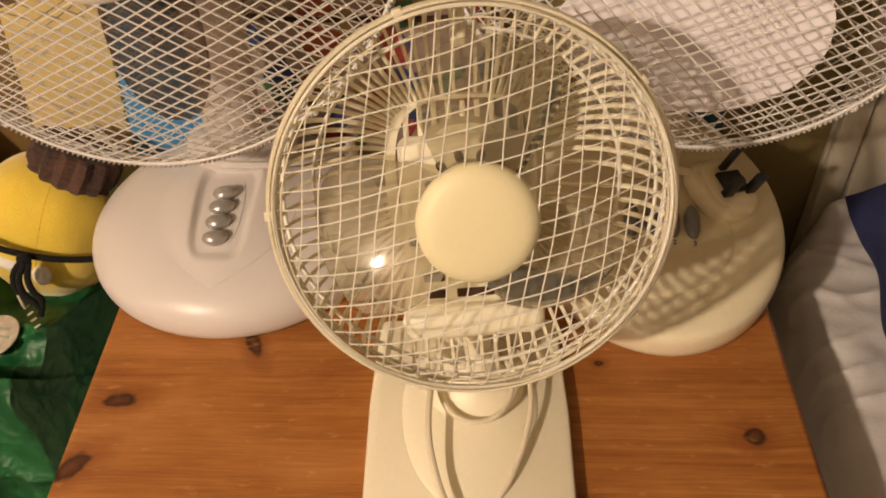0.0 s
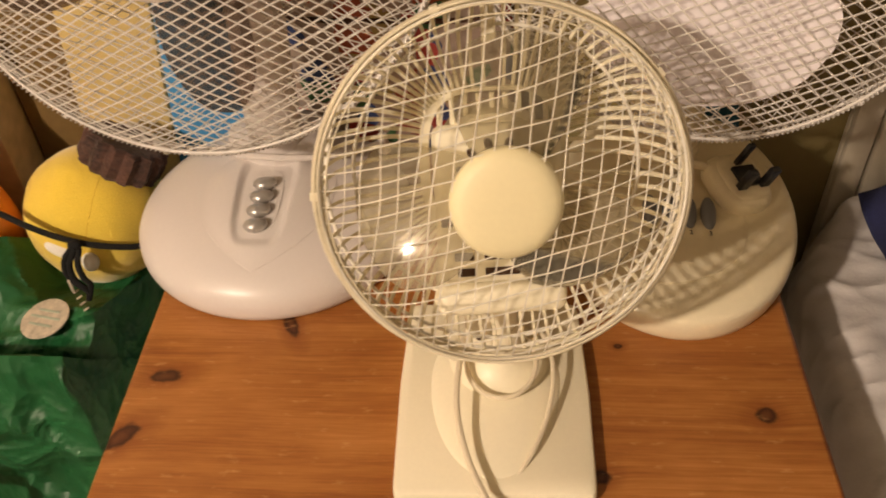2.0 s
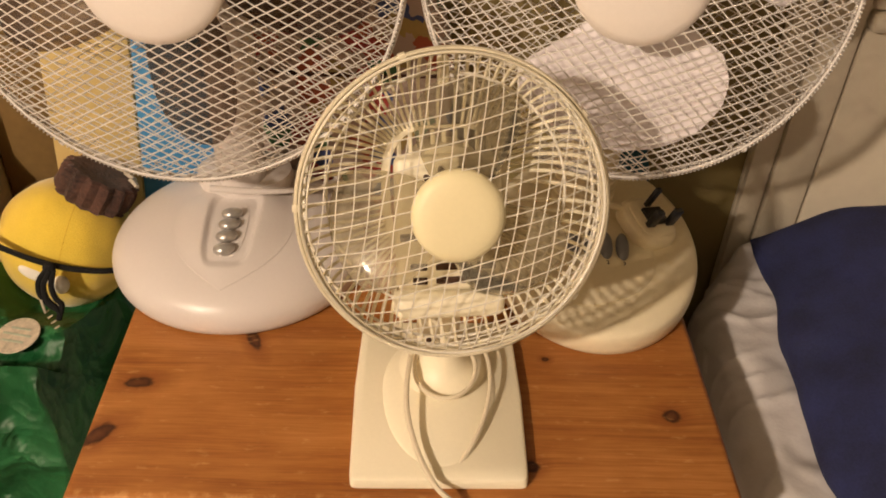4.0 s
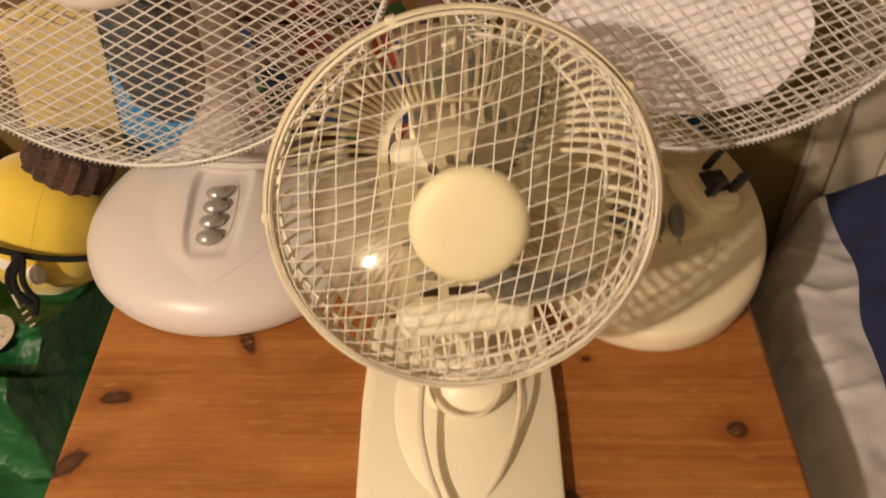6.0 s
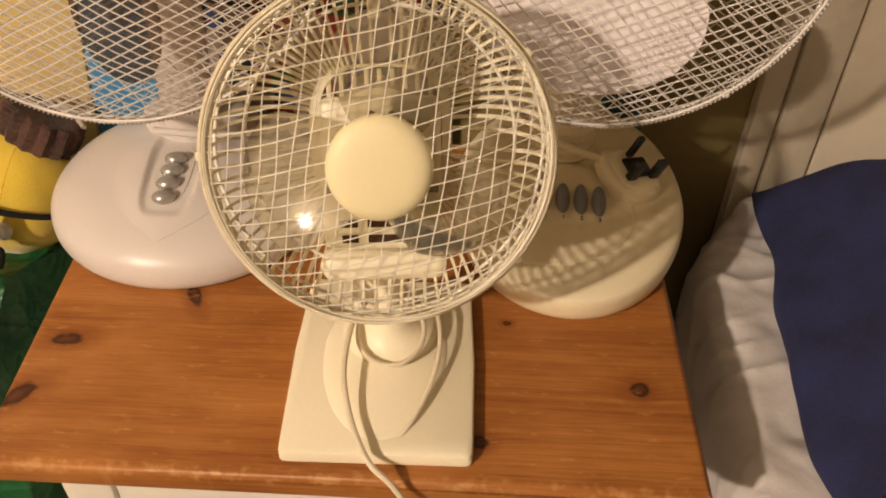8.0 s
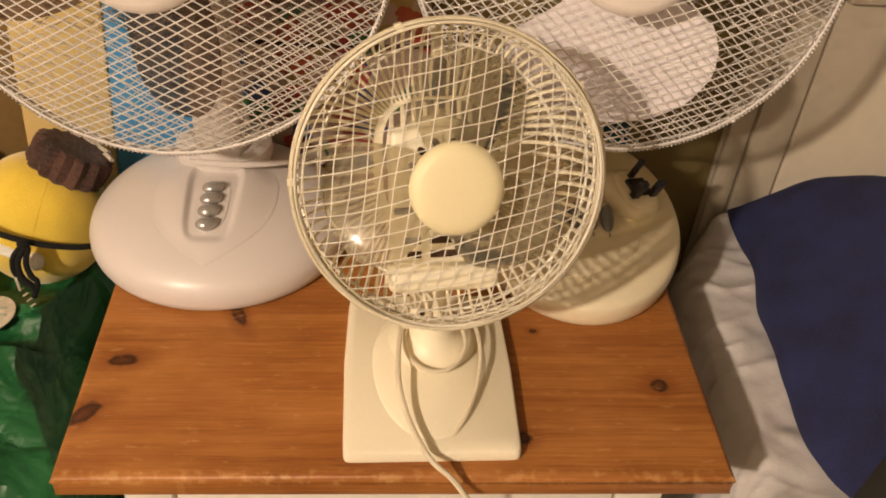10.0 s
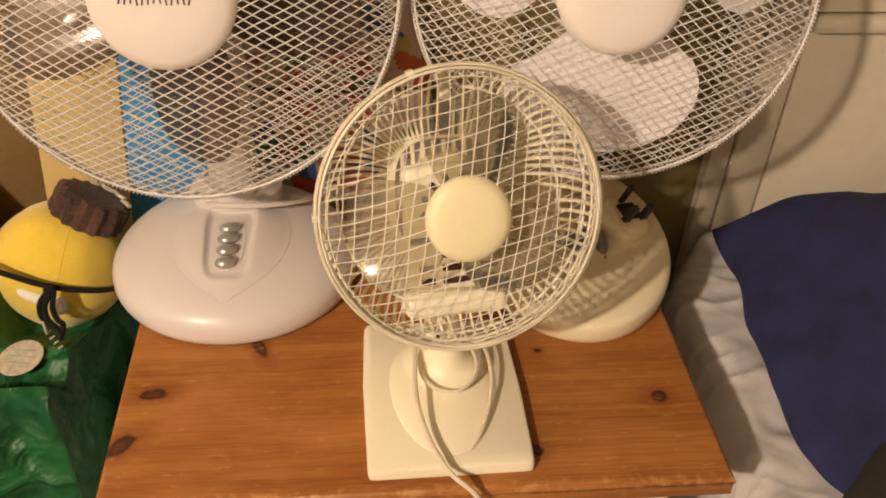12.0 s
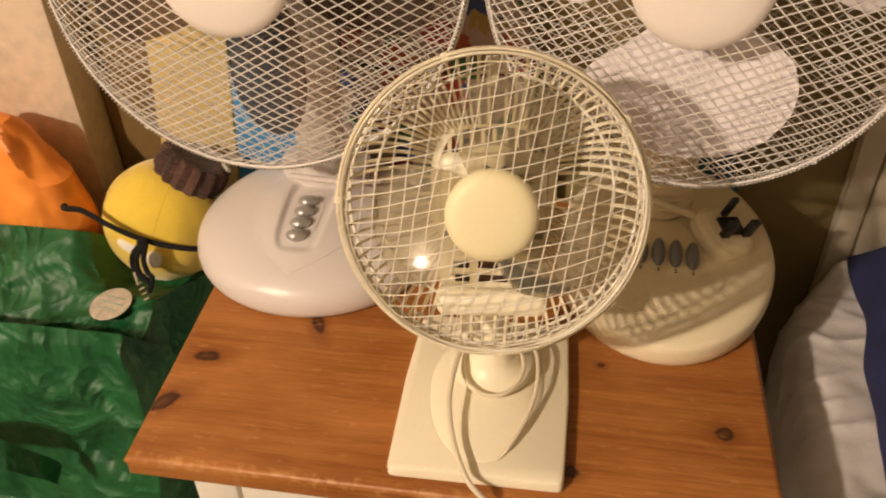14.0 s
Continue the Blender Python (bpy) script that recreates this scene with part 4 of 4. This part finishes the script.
def bag_print():
    """The printed roundel and bars on the green bag."""
    m = Matrix.Translation((-0.415, 0.223, 0.5500)) @ Matrix.Rotation(radians(4), 4, "X") @ Matrix.Rotation(radians(-6), 4, "Y") @ Matrix.Rotation(radians(-14), 4, "Z")
    t = thing("bag_label", (-0.418, 0.226, 0.5505), "round pale label printed on the green bag", "label")
    part("disc", lathe([(0, 0.0008), (0.024, 0.0008), (0.0245, 0.0), (0, 0.0)], m, 40, False), LOGO, t)
    for y, w in ((0.009, 0.024), (0.001, 0.034), (-0.008, 0.026)):
        part("print_bar", slot(m, 0, y, w, 0.0028, 0.0010, 0, 0.0003), surface("bag_print_grey", (0.36, 0.42, 0.33), 0.6, 0.2, 200, 300, 0.0), t)
    for i in range(4):
        part("print_bar", slot(m, 0.014 + 0.008 * i, 0.036 - 0.006 * i, 0.0026, 0.0060, 0.0012, -30, 0.0003), LOGO, t)


bag_print()


def plush_toy():
    t = thing("plush_toy", (-0.395, 0.335, 0.50), "round yellow plush toy with a brown top and black cord", "soft toy")
    c = Vector((-0.398, 0.352, 0.571))

    def ball(d):
        r = 1 + 0.03 * noise.noise(d * 2.2) + 0.008 * noise.noise(d * 9)
        return c + Vector((0.074 * d.x, 0.068 * d.y, 0.077 * d.z)) * r

    body = part("body", blob(ball, 64, 40), PLUSH, t)
    seam = [ball(Vector((math.sin(0.35) * math.cos(a) + 0.10, -math.cos(0.35) * abs(math.sin(a)) - 0.02, math.cos(a))).normalized()) for a in (math.pi * i / 30 for i in range(31))]
    part("seam", tubes([seam], 0.0004, 5), surface("seam_thread", (0.70, 0.46, 0.045), 0.9, 0.1, 60, 300, 0.1), body)

    def top(d):
        k = 1 + 0.075 * math.sin(14 * math.atan2(d.y, d.x)) + 0.08 * noise.noise(d * 5)
        h = max(1e-4, math.hypot(d.x, d.y))
        w = h ** 0.35 / h
        q = Matrix.Translation(c + Vector((0.043, 0.014, 0.070))) @ Matrix.Rotation(radians(30), 4, "Y") @ Matrix.Rotation(radians(-16), 4, "X")
        return q @ Vector((0.040 * d.x * w * k, 0.034 * d.y * w * k, 0.020 * sgn_pow(d.z, 0.35) - 0.004 * (d.z > 0) * max(0, 1 - h * 1.4)))

    part("brown_top", blob(top, 54, 30), BROWN_PLUSH, t, "ruffled dark brown plush top")
    lip = [top(Vector((math.cos(a) * 0.8, math.sin(a) * 0.8, 0.6))) + Vector((0, 0, 0.002)) for a in (math.pi * (0.02 + 0.05 * i) for i in range(12))]
    part("folded_edge", tubes([lip], 0.0032, 6), LOGO, t, "pale folded edge")
    part("tuft", blob(lambda d: c + Vector((-0.010 + 0.020 * d.x, -0.0630 + 0.008 * d.y, 0.007 - 0.008 * d.x + 0.009 * d.z)), 24, 14), WHITE_FELT, t, "white felt tuft")
    part("tuft", blob(lambda d: c + Vector((0.013 + 0.008 * d.x + 0.004 * d.z, -0.067 + 0.008 * d.y, -0.004 + 0.011 * d.z - 0.004 * d.x)), 24, 14), WHITE_FELT, t, "white felt tuft")


plush_toy()


def cord():
    """A black cord over the toy, with a tied end."""
    t = thing("black_cord", (-0.40, 0.28, 0.584), "thin black cord tied over the yellow plush toy", "cord")
    line = smooth_line([(-0.506, 0.330, 0.604), (-0.494, 0.306, 0.615), (-0.465, 0.296, 0.622), (-0.430, 0.281, 0.619), (-0.395, 0.276, 0.607), (-0.360, 0.281, 0.593), (-0.325, 0.296, 0.581), (-0.300, 0.326, 0.578)], 8)
    part("strand", tubes([line], 0.0033, 8), BLACK_CORD, t)
    knot = part("knot", blob(lambda d: Vector((-0.384 + 0.007 * d.x, 0.270 + 0.005 * d.y, 0.604 + 0.006 * d.z)), 20, 12), BLACK_CORD, t)
    for pts in ([(-0.384, 0.268, 0.606), (-0.394, 0.261, 0.594), (-0.395, 0.256, 0.580), (-0.387, 0.253, 0.567), (-0.376, 0.252, 0.559)],
                [(-0.382, 0.266, 0.604), (-0.389, 0.258, 0.591), (-0.388, 0.253, 0.576), (-0.380, 0.251, 0.565), (-0.377, 0.252, 0.555)],
                [(-0.379, 0.267, 0.603), (-0.382, 0.259, 0.588), (-0.379, 0.255, 0.574), (-0.374, 0.253, 0.567), (-0.381, 0.251, 0.548)]):
        part("loose_end", tubes([smooth_line(pts, 8)], 0.0031, 8), BLACK_CORD, knot)
    part("tag", box(-0.3950, -0.3920, -0.001, 0.001, -0.009, 0.009, 0.0006, Matrix.Translation((0, 0.252, 0.566))), LOGO, t)


cord()


def orange_bag():
    t = thing("carrier_bag", (-0.60, 0.33, 0), "crumpled bright orange carrier bag behind the green bag", "bag")

    def f(d):
        x, y = -0.606 + 0.125 * sgn_pow(d.x, 0.8), 0.352 + 0.055 * sgn_pow(d.y, 0.8)
        z = 0.362 + 0.362 * sgn_pow(d.z, 0.75) * (1 - 0.16 * max(0, d.x + 0.1))
        n = noise.noise(Vector((x * 10, y * 10, z * 8))) * 0.030 + 0.014 * abs(noise.noise(Vector((x * 24, y * 24, z * 20))))
        n += 0.020 * (1 - abs(math.sin(15 * (z + 0.9 * x) + 3 * noise.noise(Vector((x * 5, 2, z * 5)))))) ** 2.5
        return Vector((x + n * d.x, y - abs(n) * 0.5 + n * d.y * 0.5, max(0.002, z + n * d.z)))

    part("bag_body", blob(f, 90, 60), ORANGE, t)


orange_bag()


def card_box():
    t = thing("card_panel", (-0.30, 0.45, 0), "tall pale yellow and blue card panel standing behind the fans", "panel")
    def leaning(x0, x1, y0):
        bm = box(x0, x1, y0, 0.470, 0.0, 0.98, 0.004)
        for v in bm.verts:
            v.co.x += 0.10 * (v.co.z - 0.77)
        return bm

    part("yellow_panel", leaning(-0.411, -0.312, 0.432), YELLOW_CARD, t, "pale yellow card")
    part("blue_panel", leaning(-0.312, -0.185, 0.434), BLUE_CARD, t, "bright blue card")


card_box()


# Stands for shadowed wall beside the pier: a strip with shade as its colour.
def wall_shade():
    t = thing("wall_shade_strip", (-0.46, 0.485, 0), "dark brown strip of shaded wall, the shade put into its colour", "board")
    part("shaded_strip", box(-0.512, -0.395, 0.474, 0.496, 0.0, 1.05, 0.003), SHADED_WALL, t)


wall_shade()


def printed_bag():
    t = thing("fabric_bag", (-0.07, 0.46, 0), "grey cloth bag printed with red, green and yellow shapes", "bag")

    def f(d):
        x, y, z = -0.080 + 0.122 * sgn_pow(d.x, 0.5), 0.462 + 0.030 * sgn_pow(d.y, 0.5), 0.44 + 0.44 * sgn_pow(d.z, 0.4)
        n = noise.noise(Vector((x * 14, y * 14, z * 10))) * 0.010
        return Vector((x, y + (n - 0.002 if d.y < 0 else 0), z))

    part("bag_body", blob(f, 64, 80), PRINT, t)
    part("hem", tubes([[f(Vector((math.cos(a) * 0.9, math.sin(a) * 0.9, 0.42))) for a in (2 * math.pi * i / 48 for i in range(48))]], 0.003, 6, True), BROWN_PLUSH, t, "dark stitched hem")


printed_bag()


def teal_cloth():
    t = thing("folded_cloth", (0.25, 0.46, 0), "folded teal cloth hanging behind the ivory fan", "cloth")

    def f(d):
        x, y, z = 0.248 + 0.036 * sgn_pow(d.x, 0.6), 0.457 + 0.026 * sgn_pow(d.y, 0.6), 0.335 + 0.335 * sgn_pow(d.z, 0.6)
        return Vector((x, y + 0.008 * noise.noise(Vector((x * 30, 1, z * 12))), z))

    part("cloth", blob(f, 48, 40), TEAL, t)


teal_cloth()

# ---- the bed ----


def bed():
    t = thing("bed", (0.9, -0.5, 0), "bed with a cream painted panelled headboard", "bed")
    hb = part("headboard", box(0.405, 1.42, 0.486, 0.496, 0.20, 1.02, 0.002), BOARD_PAINT, t, "cream painted wooden headboard")
    part("board", box(0.405, 0.4325, 0.474, 0.486, 0.20, 1.02, 0.003), BOARD_PAINT, hb)
    part("board", box(0.4365, 0.4850, 0.474, 0.486, 0.20, 1.02, 0.003), BOARD_PAINT, hb)
    part("board", box(0.4890, 1.42, 0.476, 0.486, 0.20, 0.800, 0.003), BOARD_PAINT, hb)
    part("moulding", box(0.4890, 1.42, 0.462, 0.486, 0.802, 0.822, 0.006), BOARD_PAINT, hb)
    part("board", box(0.4890, 1.42, 0.474, 0.486, 0.825, 1.02, 0.003), BOARD_PAINT, hb)
    part("mattress", box(0.36, 1.40, -1.48, 0.455, 0.22, 0.455, 0.05, None, 4), SHEET, t)
    part("bed_frame", box(0.37, 1.39, -1.5, 0.46, 0.08, 0.22, 0.01), PAINT, t)


bed()


def bed_sheet():
    """A rumpled sheet over the mattress, falling over its side."""
    prof = [(0.372, 0.20), (0.350, 0.30), (0.338, 0.40), (0.333, 0.455), (0.340, 0.490), (0.362, 0.508), (0.41, 0.512), (0.50, 0.512), (0.65, 0.510), (0.90, 0.505), (1.2, 0.50), (1.40, 0.49)]
    line = smooth_line([(a, 0, b) for a, b in prof], 9)

    def f(u, v):
        p = line[min(len(line) - 1, round(u * (len(line) - 1)))]
        y = 0.452 - (0.95 * v if v < 0.8 else 0.76 + 5.95 * (v - 0.8))
        x, z = p.x, p.z
        x += 0.075 * max(0, (y - 0.30) / 0.152) ** 2.2 * max(0, 1 - (x - 0.33) / 0.12)
        x += -0.012 * max(0, (0.10 - y)) if x < 0.42 else 0
        q = Vector((x * 6, y * 7, z * 6))
        n = 0.013 * noise.noise(q) + 0.007 * noise.noise(q * 2.7) + 0.0035 * noise.noise(q * 7)
        crease = 0.006 * (1 - abs(math.sin(30 * (y + 0.8 * x) + 7 * noise.noise(q * 0.7)))) ** 4 * max(0.1, 0.6 + noise.noise(q * 0.6 + Vector((3, 3, 3)))) + 0.003 * (1 - abs(math.sin(70 * (y - 0.5 * x) + 9 * noise.noise(q)))) ** 3
        side = max(0, 1 - (z - 0.2) / 0.28)
        return x - (n + crease) * (0.4 + side), y, z + (n + crease) * (1 - side)

    tagged(part("bed_sheet", sheet_mesh(f, len(line), 260), SHEET), "rumpled white cotton sheet over the mattress", "sheet")


bed_sheet()


def pillow():
    n = 64
    bm = bmesh.new()
    for side in (1, -1):
        grid = []
        for j in range(n + 1):
            row = []
            for i in range(n + 1):
                u, v = 2 * i / n - 1, 2 * j / n - 1
                u, v = math.sin(u * math.pi / 2), math.sin(v * math.pi / 2)
                y = 0.205 + 0.222 * v * (1 - 0.03 * (1 - u * u))
                left = 0.402 + 0.003 * noise.noise(Vector((3, y * 13, 0))) + 0.015 * math.exp(-((y - 0.335) / 0.05) ** 2) + 0.045 * max(0, (0.085 - y) / 0.10) ** 1.6 + 0.008 * max(0, v) ** 6
                x = left + (1.135 - left) * (u + 1) / 2
                puff = max(0, (1 - u * u) * (1 - v * v)) ** 0.42
                q = Vector((x * 7, y * 7, side))
                wave = 0.006 * noise.noise(q) + 0.0055 * noise.noise(q * 3) * (0.3 + abs(u))
                z = 0.526 + 0.014 * step(-0.6, 1.0, v) + 0.049 * step(0.40, 0.52, x) * step(-0.1, 1.0, v) + (0.066 if side > 0 else -0.035) * puff + wave * (puff > 0)
                row.append(bm.verts.new((x, y, z)))
            grid.append(row)
        for j in range(n):
            for i in range(n):
                bm.faces.new((grid[j][i], grid[j][i + 1], grid[j + 1][i + 1], grid[j + 1][i]))
    bmesh.ops.remove_doubles(bm, verts=bm.verts, dist=0.0012)
    tagged(part("pillow", bm, NAVY), "plump navy blue cotton pillow on the white sheet", "pillow")


pillow()


def throw():
    def f(u, v):
        y = -0.20 + 0.30 * v
        x = 0.402 + 0.95 * y + 0.008 * math.sin(20 * y) + 0.7 * u
        return x, y, 0.585 + 0.008 * noise.noise(Vector((x * 14, y * 14, 0))) - 0.035 * (1 - min(1, u * 14)) ** 2 - 0.03 * max(0, v - 0.85) / 0.15

    tagged(part("throw", sheet_mesh(f, 60, 40), DARK_CLOTH), "dark brown cloth lying over the navy pillow", "cloth")


throw()
